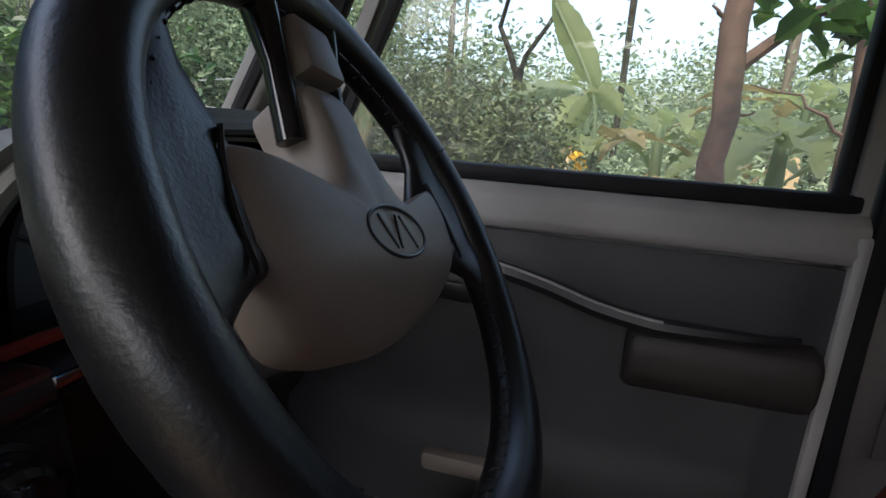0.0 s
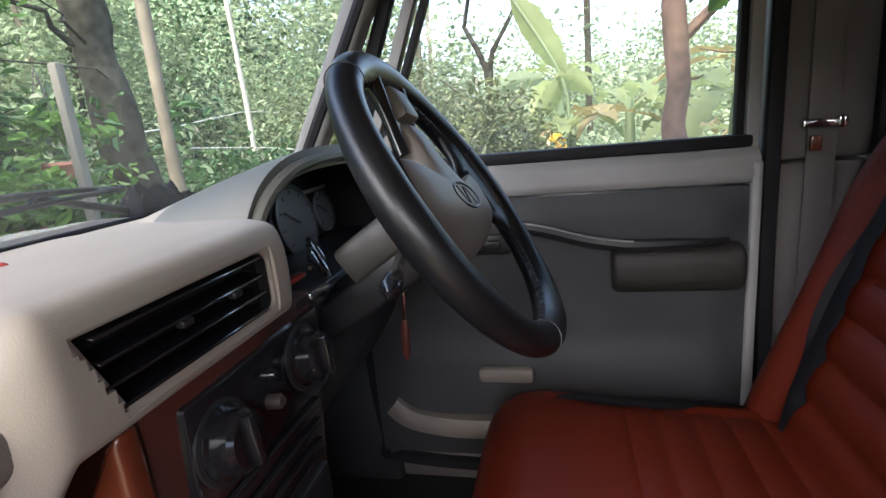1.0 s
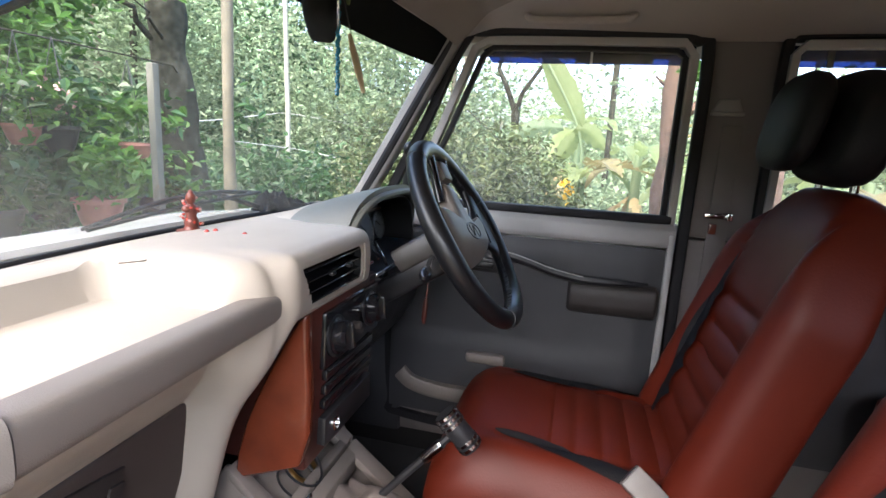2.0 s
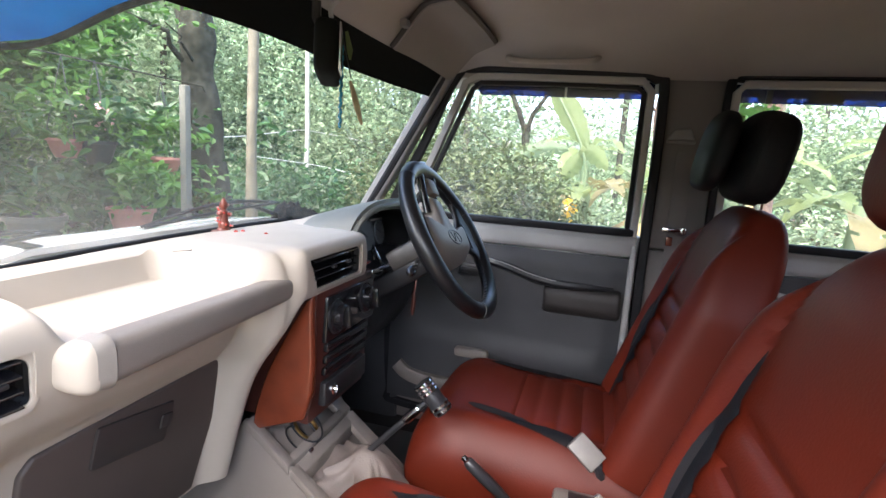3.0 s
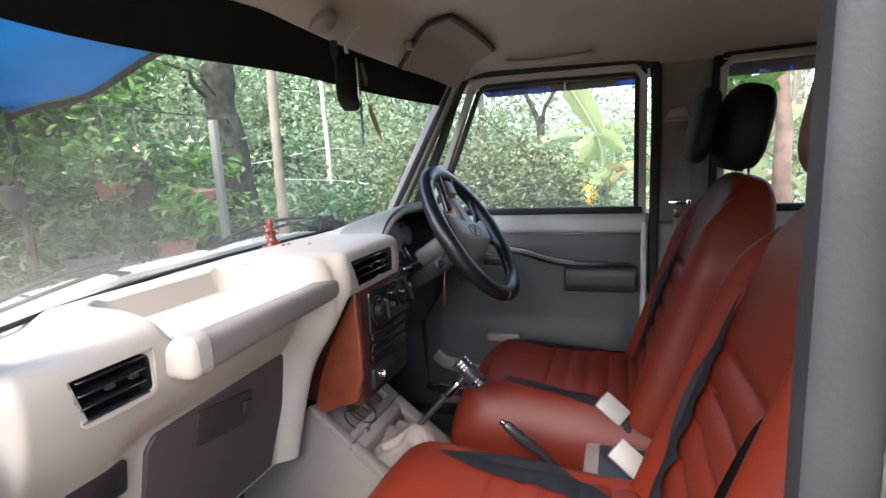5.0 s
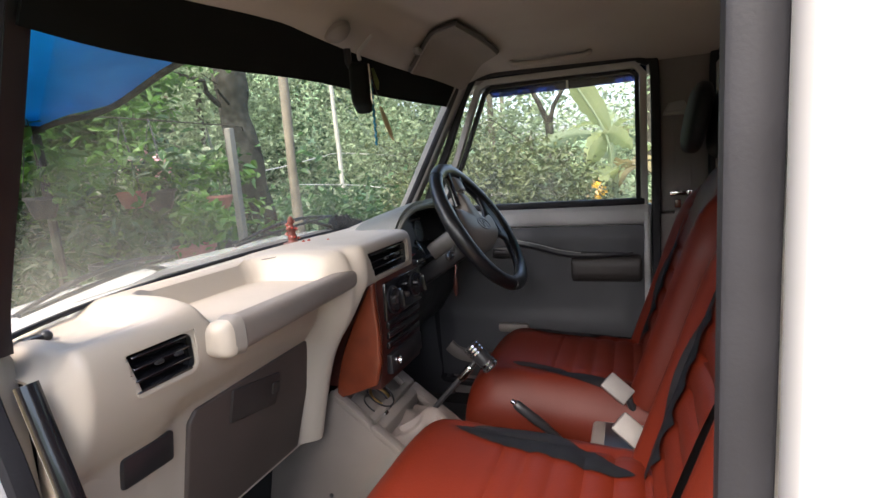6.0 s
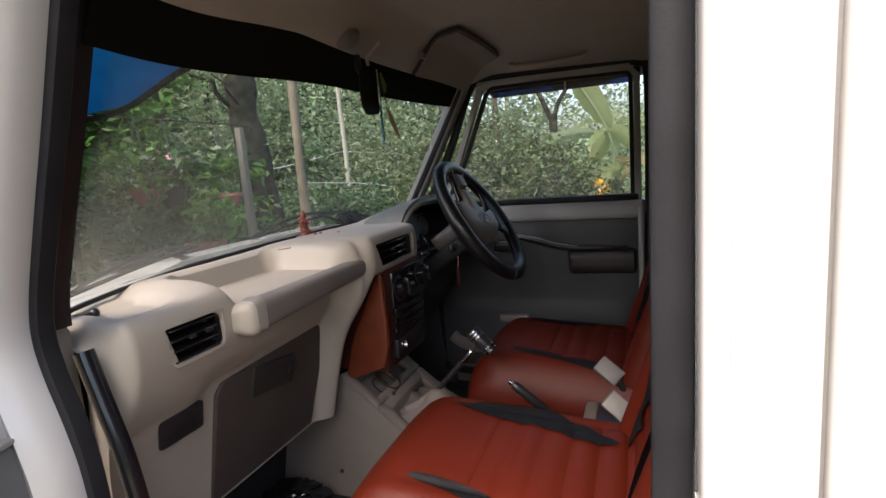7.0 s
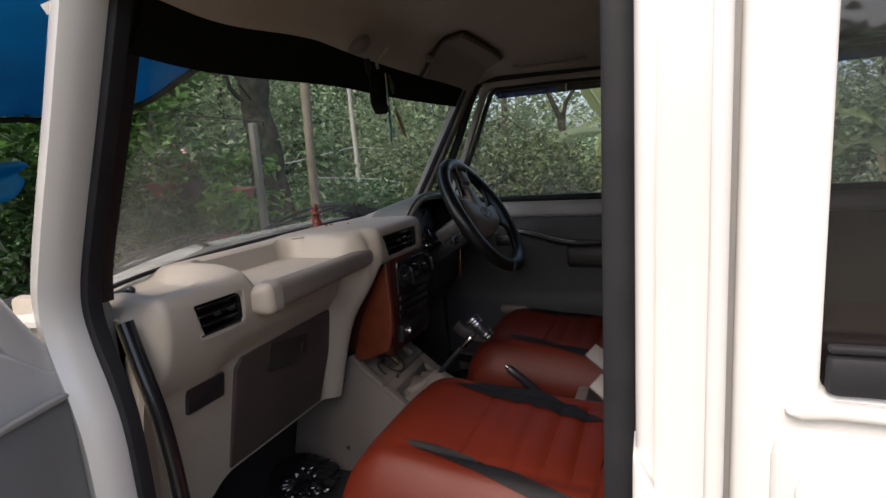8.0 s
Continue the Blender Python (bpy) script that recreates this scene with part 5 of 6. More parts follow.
brake = thing("handbrake", "black handbrake lever between the seats", "handbrake", (0.0, 0.15, 0.6))
part("lever", tube(catmull([(0.04, 0.15, 0.585), (0.018, 0.215, 0.672), (0.0, 0.277, 0.733), (-0.003, 0.305, 0.757)], 12), [0.008] * 5 + [0.010, 0.0115, 0.0115, 0.0115, 0.0115, 0.011, 0.009], 12), BLACK, brake, "black grip")
part("button", lathe([(0.006, 0), (0.006, 0.008), (0.0005, 0.010)], 12, Matrix.Translation((-0.003, 0.307, 0.758)) @ Vector((0, 0.7, 0.55)).to_track_quat("Z", "Y").to_matrix().to_4x4()), CHROME, brake)
part("bracket", box((0.03, 0.13, 0.56), (0.05, 0.12, 0.10), 0.01), BLACK, brake)
binr = thing("storage_box", "beige plastic box between the front seats", "storage box", (0.0, -0.02, 0.55))
part("body", box((0.015, 0.045, 0.626), (0.20, 0.20, 0.10), 0.01), CONSOLE, binr)
# Box is solid; a black plate paints the dark of its open top.
part("recess_plate", box((0.03, 0.045, 0.677), (0.13, 0.14, 0.006), 0.002), BLACK, binr, "flat black plate standing in for the shaded recess")

# things in the tray
bang = thing("bangle", "gold coloured ring lying in the tray", "ring", (0.05, 0.68, 0.69))
part("ring", tube([(0.045 + 0.026 * math.cos(a), 0.675 + 0.024 * math.sin(a), cz(0.675 + 0.024 * math.sin(a)) - 0.012) for a in [2 * math.pi * i / 28 for i in range(28)]], 0.004, 8, True), material("worn brass", (0.55, 0.36, 0.14), 0.3, metal=1.0), bang)
cab = thing("charging_cable", "black coiled charging cable in the tray", "cable", (0.0, 0.66, 0.69))
part("coil", tube(catmull([(0.0 + 0.03 * math.cos(a) + 0.003 * a, 0.665 + 0.03 * math.sin(a), cz(0.665 + 0.03 * math.sin(a)) - 0.015 + 0.002 * a) for a in [0.6 * i for i in range(24)]], 90), 0.0022, 6), BLACK, cab)
coin = thing("chrome_lighter", "small chrome lighter lying in the tray", "lighter", (0.0, 0.645, 0.69))
part("case", box((-0.005, 0.645, cz(0.645) - 0.012), (0.018, 0.03, 0.010), 0.003, 2, Matrix.Rotation(radians(-30), 4, "X")), CHROME, coin)

bag = thing("plastic_bag", "crumpled glossy black plastic bag in the footwell", "plastic bag", (-0.17, 0.86, 0.43))


def crumple():
    bm = bmesh.new()
    bmesh.ops.create_icosphere(bm, subdivisions=5, radius=1.0)
    for v in bm.verts:
        p = v.co.copy()
        k = 1 + 0.28 * noise.noise(p * 2.3) + 0.20 * abs(noise.noise(p * 5.1)) + 0.10 * abs(noise.noise(p * 11.0))
        v.co = Vector((-0.165 + p.x * 0.075 * k, 0.87 + p.y * 0.09 * k, max(0.425, 0.45 + p.z * 0.04 * k)))
    return bm


part("film", crumple(), GLOSSBLACK, bag)
pedals = thing("pedal_set", "black foot pedals under the dashboard", "pedals", (0.3, 0.85, 0.6))
for px in (0.20, 0.32, 0.44):
    part("pedal", joined(box((px, 0.80, 0.56), (0.06, 0.012, 0.06), 0.004, 2, Matrix.Rotation(radians(-25), 4, "X")), tube([(px, 0.81, 0.57), (px, 0.90, 0.75)], 0.008, 6)), BLACK, pedals)
matg = thing("floor_mat", "grey rubber floor mat in the driver footwell", "floor mat", (0.40, 0.62, 0.43))
part("mat", box((0.40, 0.64, 0.432), (0.40, 0.42, 0.012), 0.004), DARKGREY, matg)
sillp = thing("sill_plate", "beige plastic door sill cover", "sill plate", (0.62, 0.42, 0.55))
part("plate", box((0.655, 0.45, 0.718), (0.03, 0.11, 0.032), 0.010), CONSOLE, sillp)

part("moulding", strip(catmull([(0.660, 0.70, 0.640), (0.655, 0.66, 0.612), (0.650, 0.58, 0.600), (0.648, 0.48, 0.600), (0.650, 0.30, 0.602)], 24), rounded(0.030, 0.045, 0.5, 12)), CONSOLE, sillp, "beige curved sill moulding")

# ---------------------------------------------------------------- on the dashboard
FX, FY, FZ = 0.047, 0.889, 1.1245
prof = [(0.024, 0.0), (0.026, 0.003), (0.025, 0.007), (0.014, 0.009), (0.011, 0.014), (0.0125, 0.022), (0.0085, 0.032), (0.011, 0.041), (0.0095, 0.048), (0.005, 0.053), (0.008, 0.059), (0.0085, 0.066), (0.0055, 0.071), (0.003, 0.076), (0.0005, 0.077)]
fig = joined(lathe(prof, 18, Matrix.Translation((FX, FY, FZ))), ball((FX - 0.011, FY, FZ + 0.045), 0.008, 2, (1, 1, 0.8)), ball((FX + 0.011, FY - 0.003, FZ + 0.042), 0.008, 2, (1, 1, 0.8)))
fobj = tagged(part("figurine", fig, FIGURE), "small red brown carved figurine on the dashboard", "figurine")
beads = thing("bead_string", "string of red and clear beads round the figurine", "beads", (FX, FY, FZ))
random.seed(3)
for i in range(26):
    a = i * 0.55
    p = (FX + (0.014 + 0.004 * math.sin(i)) * math.cos(a), FY + (0.014 + 0.004 * math.sin(i)) * math.sin(a), FZ + 0.062 - i * 0.0021)
    part("bead", ball(p, 0.0030, 1), BEAD if i % 3 else CLEARBEAD, beads)
for p in ((0.021, 0.838, 1.1365), (0.033, 0.830, 1.1370), (0.012, 0.759, 1.1405)):
    part("bead", ball(p, 0.0046, 2), BEAD, beads, "loose red bead")
part("thread", tube(catmull([(0.030, 0.862, 1.1320), (0.033, 0.830, 1.1345), (0.020, 0.79, 1.1370), (0.012, 0.759, 1.1385), (0.020, 0.725, 1.1395), (0.022, 0.705, 1.1400)], 24), 0.0010, 5), BLACK, beads)
wire = thing("loose_wire", "thin grey wire lying on the dashboard", "wire", (-0.12, 0.79, 1.13))
part("wire", tube(catmull([(-0.19, 0.80, 1.131), (-0.16, 0.785, 1.131), (-0.12, 0.79, 1.134), (-0.10, 0.805, 1.136)], 16), 0.0012, 5), BARGREY, wire)
cloth = thing("folded_cloth", "crumpled navy black cloth beyond the windscreen base", "cloth", (0.20, 0.92, 1.13))
part("fold", sheet(lambda u, v: (0.345 + 0.245 * u + 0.012 * noise.noise(Vector((u * 7, v * 4, 2))), 0.925 + 0.065 * v, 1.112 + 0.050 * smooth01(0.0, 0.10, u) * smooth01(1.08, 0.22, u) * math.sin(math.pi * v) ** 0.5 + 0.020 * math.sin(math.pi * v) * noise.noise(Vector((u * 11, v * 5, 0))) + 0.010 * noise.noise(Vector((u * 26, v * 9, 5))) * math.sin(math.pi * v)), 64, 22, 0.003), FABRICBLACK, cloth)
nozzle = thing("dash_cap", "small black cap at the end of the dashboard top", "cap", (-0.66, 0.80, 1.10))
part("cap", joined(box((-0.655, 0.80, 1.112), (0.03, 0.02, 0.012), 0.004), ball((-0.64, 0.795, 1.114), 0.008, 2)), BLACK, nozzle)
specs = thing("spectacles", "folded black framed spectacles on the instrument ledge", "glasses", (0.26, 0.655, 1.06))
SP = Matrix.Translation((0.266, 0.622, 1.076)) @ Matrix.Rotation(radians(28), 4, "Z") @ Matrix.Rotation(radians(62), 4, "X")
for sx in (-1, 1):
    r_ = part("lens_rim", tube([(sx * 0.032 + 0.026 * math.cos(a), 0.018 * math.sin(a), 0) for a in [2 * math.pi * i / 28 for i in range(28)]], 0.0030, 8, True), GLOSSBLACK, specs)
    r_.matrix_basis = SP
    part("temple", tube([(sx * 0.058, 0.006, 0), (sx * 0.05, 0.01, -0.006), (-sx * 0.05, 0.004, -0.010)], 0.0026, 6), GLOSSBLACK, specs).matrix_basis = SP
part("bridge", tube([(-0.007, 0.006, 0), (0, 0.009, 0), (0.007, 0.006, 0)], 0.0016, 6), BLACK, specs).matrix_basis = SP
pen = thing("red_strip", "red plastic strip on the instrument ledge", "strip", (0.21, 0.625, 1.06))
part("strip", box((0.215, 0.632, 1.062), (0.05, 0.012, 0.006), 0.002), BEAD, pen)

# ---------------------------------------------------------------- roof fittings
visor = thing("sun_visor", "warm grey folded sun visor on the roof lining", "sun visor", (0.35, 0.48, 1.60))
VIS = [(0.27, 0.612), (0.185, 0.445), (0.49, 0.417), (0.63, 0.580)]


def visor_point(u, v):
    a = Vector(VIS[1]).lerp(Vector(VIS[2]), u)
    b = Vector(VIS[0]).lerp(Vector(VIS[3]), u)
    p = a.lerp(b, v)
    return (p.x, p.y, roof_z(p.x, p.y) - 0.012)


part("board", sheet(visor_point, 16, 12, 0.010), VISORBOARD, visor, "padded warm grey board")
# Dark tube draws the shadow of the gap round the visor.
edge_line = [visor_point(0, 1 - i / 10) for i in range(11)] + [visor_point(i / 10, 0) for i in range(1, 11)]
part("gap_shade", tube(edge_line, 0.0065, 6), BROWNARM, visor, "dark strip standing in for the recess gap's shadow")
part("clip", box((0.225, 0.565, roof_z(0.225, 0.565) - 0.018), (0.025, 0.018, 0.018), 0.005), PILLARGREY, visor)
lamp = thing("map_lamp", "small dark roof lamp housing", "lamp", (-0.125, 0.598, 1.58))
part("housing", lathe([(0.03, 0), (0.028, -0.01), (0.018, -0.018), (0.0005, -0.02)], 20, Matrix.Translation((-0.125, 0.598, roof_z(-0.125, 0.598) + 0.002)) @ Matrix.Rotation(radians(-28), 4, "X")), PILLARGREY, lamp)
hook = thing("mirror_bracket", "white hooked mirror bracket on the roof edge", "bracket", (-0.07, 0.57, 1.57))
part("hook", tube(catmull([(-0.075, 0.545, 1.575), (-0.080, 0.56, 1.56), (-0.082, 0.575, 1.545), (-0.080, 0.575, 1.530)], 12), 0.004, 8), DOORGREY, hook)
mirror = thing("rear_view_mirror", "black interior rear view mirror", "mirror", (-0.10, 0.56, 1.47))
def turned(bm):
    bmesh.ops.transform(bm, matrix=Matrix.Translation((-0.085, 0.575, 1.47)) @ Matrix.Rotation(radians(26), 4, "Z"), verts=bm.verts)
    return bm


shell = part("shell", turned(pillow((0, 0, 0), (0.21, 0.040, 0.085), 0.4, 32, 10)), BANDBLACK, mirror, "black mirror shell")
part("glass", turned(box((0, -0.0205, 0), (0.19, 0.003, 0.066), 0.001)), CHROME, shell, "mirror glass")
part("stem", tube([(-0.085, 0.58, 1.49), (-0.085, 0.60, 1.53), (-0.085, 0.60, 1.555)], 0.008, 8), BLACK, mirror)
charm = thing("hanging_charm", "turquoise bead string with straw tassel hanging from the mirror", "charm", (-0.05, 0.55, 1.42))
for i in range(34):
    part("bead", ball((-0.058 + 0.002 * math.sin(i * 1.7), 0.565, 1.49 - i * 0.0040), 0.0034, 1), BLUEBEAD, charm)
part("leaf", closed_sheet(lambda u, v: (-0.022 + 0.052 * v + 0.0125 * math.sin(math.pi * v) ** 0.7 * math.cos(6.283 * u), 0.566 + 0.003 * math.sin(6.283 * u), 1.440 - 0.072 * v), 12, 12), STRAW, charm, "pale straw leaf charm")
part("cord", tube([(-0.045, 0.57, 1.50), (-0.020, 0.566, 1.445)], 0.0012, 5), BLACK, charm)
part("green_tag", tube([(-0.035, 0.57, 1.52), (-0.028, 0.566, 1.49), (-0.026, 0.566, 1.475)], [0.003, 0.006, 0.002], 6, flat=0.4), BANANA, charm, "green ribbon tag")
handle = thing("roof_grab_handle", "grey grab handle moulded on the roof edge", "grab handle", (0.62, 0.27, 1.60))
part("grip", tube(catmull([(0.60, 0.40, 1.608), (0.585, 0.38, 1.595), (0.583, 0.28, 1.592), (0.585, 0.18, 1.595), (0.60, 0.16, 1.608)], 20), 0.009, 8), HEADLINER, handle)


# ---------------------------------------------------------------- outdoors
GZ = -0.12
random.seed(11)
np.random.seed(11)


def ground_z(x, y):
    return GZ + 0.5 * smooth01(7, 16, math.hypot(x, y)) + 0.06 * noise.noise(Vector((x * 0.5, y * 0.5, 0)))


def ground_mesh():
    bm = bmesh.new()
    radii = [0, 1.5, 3, 4, 5, 6, 7, 8, 10, 12, 15, 20, 30, 60, 150, 600, 2500]
    n = 48
    rings = []
    for r in radii:
        rings.append([bm.verts.new((r * math.cos(2 * math.pi * j / n), r * math.sin(2 * math.pi * j / n), ground_z(r * math.cos(2 * math.pi * j / n), r * math.sin(2 * math.pi * j / n)))) for j in range(n)] if r else [bm.verts.new((0, 0, ground_z(0, 0)))])
    for a, b in zip(rings, rings[1:]):
        for j in range(n):
            if len(a) == 1:
                bm.faces.new((a[0], b[j], b[(j + 1) % n]))
            else:
                bm.faces.new((a[j], b[j], b[(j + 1) % n], a[(j + 1) % n]))
    return bm


structure("ground", ground_mesh(), SOIL, "leaf strewn red brown soil", "ground")


def leaves(centres, normals_up, length, width, seed, fold=0.25):
    """Folded leaf blades, each four vertices and two faces either side of the midrib, at the given places."""
    rng = np.random.RandomState(seed)
    n = len(centres)
    d = rng.normal(size=(n, 3))
    d[:, 2] = d[:, 2] * 0.5 - 0.25
    d /= np.linalg.norm(d, axis=1)[:, None]
    up = rng.normal(size=(n, 3)) * 0.6 + np.array([0, 0, normals_up])
    s = np.cross(d, up)
    s /= np.linalg.norm(s, axis=1)[:, None] + 1e-9
    nn = np.cross(s, d)
    L = (length * (0.6 + 0.8 * rng.rand(n)))[:, None]
    Wd = (width * (0.6 + 0.8 * rng.rand(n)))[:, None]
    base = centres - d * L / 2
    tip = centres + d * L / 2 - nn * L * 0.15
    low, high = centres - d * L * 0.18 + nn * Wd * fold, centres + d * L * 0.18 + nn * Wd * fold * 0.6
    v = np.stack([base, low + s * Wd / 2, high + s * Wd * 0.42, tip, high - s * Wd * 0.42, low - s * Wd / 2], axis=1).reshape(-1, 3)
    i = np.arange(n)[:, None] * 6
    f = np.concatenate([i + np.array([0, 1, 2, 3]), i + np.array([0, 3, 4, 5])], axis=1).reshape(-1, 4)
    return v, f


def leaf_object(name, centres, up, length, width, seed, mat, parent=None):
    v, f = leaves(np.asarray(centres), up, length, width, seed)
    me = bpy.data.meshes.new(name)
    me.from_pydata(v.tolist(), [], f.tolist())
    me.materials.append(mat)
    ob = new(name, me)
    ob.parent = parent
    if parent is not None and parent.type == "EMPTY":
        ob.matrix_parent_inverse = Matrix.Translation(-parent.location)
    return ob


def clumps(rng, centre, spread, n_clumps, per, clump_r, floor_z=None):
    """Leaf places gathered in clumps, with gaps between."""
    c = rng.normal(size=(n_clumps, 3)) * np.array(spread) + np.array(centre)
    p = (c[:, None, :] + rng.normal(size=(n_clumps, per, 3)) * clump_r).reshape(-1, 3)
    if floor_z is not None:
        p[:, 2] = np.maximum(p[:, 2], floor_z + 0.05 * rng.rand(len(p)))
    return p


def tree(name, label, base, top, r0, r1, bark, crown=None, leaf_mat=None, limbs=(), seed=1, bend=0.0, leaf=(0.10, 0.05), category="tree"):
    t = thing(name, label, category, base)
    b, tp = Vector(base), Vector(top)
    rng = random.Random(seed)
    pts, rad = [], []
    for i in range(15):
        f = i / 14
        pts.append(b.lerp(tp, f) + Vector((rng.uniform(-1, 1), rng.uniform(-1, 1), 0)) * r0 * 0.35 * (0 < i) + Vector((bend, 0, 0)) * math.sin(math.pi * f))
        rad.append((r0 * (1 + 0.5 * max(0, 0.12 - f) / 0.12) * (1 - f) + r1 * f) * rng.uniform(0.88, 1.12))
    if r0 > 0.1:
        fine_pts, fine_rad = catmull(pts, 160), [rad[0] + (rad[-1] - rad[0]) * i / 159 for i in range(160)]
        bm = tube(fine_pts, fine_rad, 36)
        for vtx in bm.verts:
            axis = b.lerp(tp, (vtx.co.z - b.z) / (tp.z - b.z))
            out = Vector((vtx.co.x - axis.x, vtx.co.y - axis.y, 0))
            q = Vector((vtx.co.x * 14, vtx.co.y * 14, vtx.co.z * 3.0))
            vtx.co += out.normalized() * (0.022 * noise.noise(q) + 0.012 * abs(noise.noise(q * 2.7)) + 0.03 * noise.noise(vtx.co * 2.2))
    else:
        bm = tube(pts, rad, 12)
    part("trunk", bm, bark, t)
    for f0, d, ln, rr in limbs:
        o = pts[int(f0 * 14)]
        dv = Vector(d).normalized()
        q = [o + dv * ln * k / 6 + Vector((rng.uniform(-1, 1), rng.uniform(-1, 1), rng.uniform(-0.3, 1))) * ln * 0.035 * k for k in range(7)]
        part("limb", tube(q, [rr * (1 - 0.12 * k) for k in range(7)], 8), bark, t)
    if crown:
        np_rng = np.random.RandomState(seed)
        places = np.concatenate([clumps(np_rng, *c) for c in crown])
        leaf_object("crown", places, 1.0, leaf[0], leaf[1], seed, leaf_mat, t)
    return t


# trunks ahead of the car
tree("tree", "large dark lichen covered tree trunk", (3.90, 4.05, GZ), (3.46, 4.50, 6.0), 0.142, 0.122, BARK, limbs=((0.42, (-0.8, 0.2, 0.5), 1.1, 0.035), (0.5, (-0.6, 0.3, 0.8), 1.3, 0.03), (0.36, (-0.7, -0.2, 0.35), 0.7, 0.02), (0.6, (0.8, 0.2, 0.6), 1.5, 0.04)),
     crown=[((3.3, 4.6, 6.6), (1.3, 1.3, 0.7), 60, 40, 0.25)], leaf_mat=LEAFB, seed=4, leaf=(0.14, 0.06))
tree("tree", "slender pale tan tree trunk", (2.52, 2.63, GZ), (2.50, 2.66, 7.0), 0.041, 0.034, TANBARK, crown=[((2.6, 2.8, 6.9), (1.0, 1.0, 0.8), 40, 40, 0.25)], leaf_mat=LEAFC, seed=5)
tree("tree", "slender white barked tree trunk", (7.2, 4.95, 0), (6.9, 4.98, 8), 0.04, 0.025, POSTPALE, crown=[((6.9, 5.0, 7.5), (1.0, 1.0, 0.8), 40, 40, 0.25)], leaf_mat=LEAFC, seed=6)
# on the driver's side
tree("tree", "pinkish brown tree trunk forking above the window", (2.34, -0.25, GZ), (2.42, -0.17, 2.35), 0.062, 0.050, PINKBARK, limbs=((0.66, (0.2, -0.75, 0.55), 1.0, 0.030), (0.99, (0.1, 0.35, 1.0), 1.4, 0.034), (0.72, (-0.1, 0.5, 0.3), 0.14, 0.014), (0.60, (0.0, -0.6, 0.2), 0.09, 0.012), (0.86, (0.1, 0.5, 0.7), 0.7, 0.020)),
     crown=[((2.6, -0.9, 2.9), (0.5, 0.5, 0.3), 18, 20, 0.12), ((2.30, -0.56, 1.66), (0.10, 0.12, 0.05), 7, 7, 0.06), ((2.45, -0.22, 2.0), (0.2, 0.25, 0.12), 10, 8, 0.08)], leaf_mat=LEAFA, seed=7, leaf=(0.13, 0.07))
tree("tree", "rough pinkish brown trunk beside the bank", (2.93, -0.98, GZ), (2.91, -0.86, 2.6), 0.060, 0.045, PINKBARK, limbs=((0.55, (0.1, 0.7, 0.4), 0.5, 0.012), (0.8, (0.2, -0.6, 0.7), 0.8, 0.02)),
     crown=[((2.9, -0.9, 2.8), (0.4, 0.4, 0.25), 18, 20, 0.12)], leaf_mat=LEAFA, seed=17, leaf=(0.13, 0.07))
tree("tree", "thin forked dark tree", (6.65, 1.15, GZ), (6.55, 1.15, 1.9), 0.075, 0.055, BARK, limbs=((0.95, (0, 0.35, 1), 1.8, 0.04), (0.95, (0, -0.4, 1), 1.8, 0.035), (0.7, (0, 0.8, 0.6), 1.2, 0.02)),
     crown=[((6.6, 1.2, 3.6), (0.5, 1.0, 0.6), 40, 30, 0.2)], leaf_mat=LEAFC, seed=8)

# post and pots
post = thing("garden_post", "weathered grey concrete garden post", "post", (1.95, 2.73, GZ))
part("shaft", box((1.95, 2.73, 0.78), (0.052, 0.052, 1.80), 0.01), POSTGREY, post)


def pot(x, y, z, r, h, mat, label, plant_mat, seed, n=140, spread=0.16, hung=True, flower=None):
    p = thing("plant_pot", label, "plant pot", (x, y, z), group="garden pots")
    m = Matrix.Translation((x, y, z))
    part("vessel", lathe([(r * 0.55, 0), (r * 0.75, h * 0.3), (r * 0.95, h * 0.85), (r * 1.05, h * 0.86), (r * 1.05, h), (r * 0.93, h), (r * 0.9, h * 0.8), (0.001, h * 0.8)], 24, m), mat, p)
    rng = np.random.RandomState(seed)
    c = clumps(rng, (x, y, z + h + spread * 0.7), (spread, spread, spread * 0.6), 10, n // 10, 0.05)
    leaf_object("foliage", c, 1.0, 0.10, 0.045, seed, plant_mat, p)
    if flower:
        c = clumps(rng, (x, y, z + h + spread), (spread * 0.7, spread * 0.7, spread * 0.4), 6, 5, 0.03)
        leaf_object("flowers", c, 1.0, 0.035, 0.03, seed + 1, flower, p)
    if hung:
        for k in range(3):
            a = 2 * math.pi * k / 3 + 0.4
            part("hanger", tube([(x + r * math.cos(a), y + r * math.sin(a), z + h), (x, y, z + h + 0.55)], 0.003, 5), BLACKPOT, p)
    return p


pot(2.32, 3.28, 1.07, 0.135, 0.13, TERRACOTTA, "hanging terracotta bowl with trailing plant", LEAFA, 21, 160)
pot(2.03, 3.56, 1.12, 0.115, 0.17, BLACKPOT, "hanging black pot with pale pink flowers", LEAFB, 22, 160, flower=PINKFLOWER)
pot(1.86, 3.65, 1.16, 0.11, 0.13, TERRACOTTA, "hanging terracotta pot in the foliage", LEAFA, 23, 120)
pot(1.30, 3.80, 1.15, 0.10, 0.15, BLACKPOT, "hanging black pot with leafy plant", LEAFA, 26, 140)
pot(2.02, 3.27, 0.62, 0.15, 0.22, TERRACOTTA, "square shouldered terracotta pot with pale leaves", LEAFA, 27, 300, 0.2, hung=False)
pot(1.45, 3.4, 0.60, 0.16, 0.22, BLACKPOT, "large black pot with shrub", LEAFB, 28, 300, 0.22, hung=False)
pot(2.55, 3.35, 0.6, 0.10, 0.2, BLACKPOT, "slim black pot with tuft", LEAFA, 29, 120, hung=False)
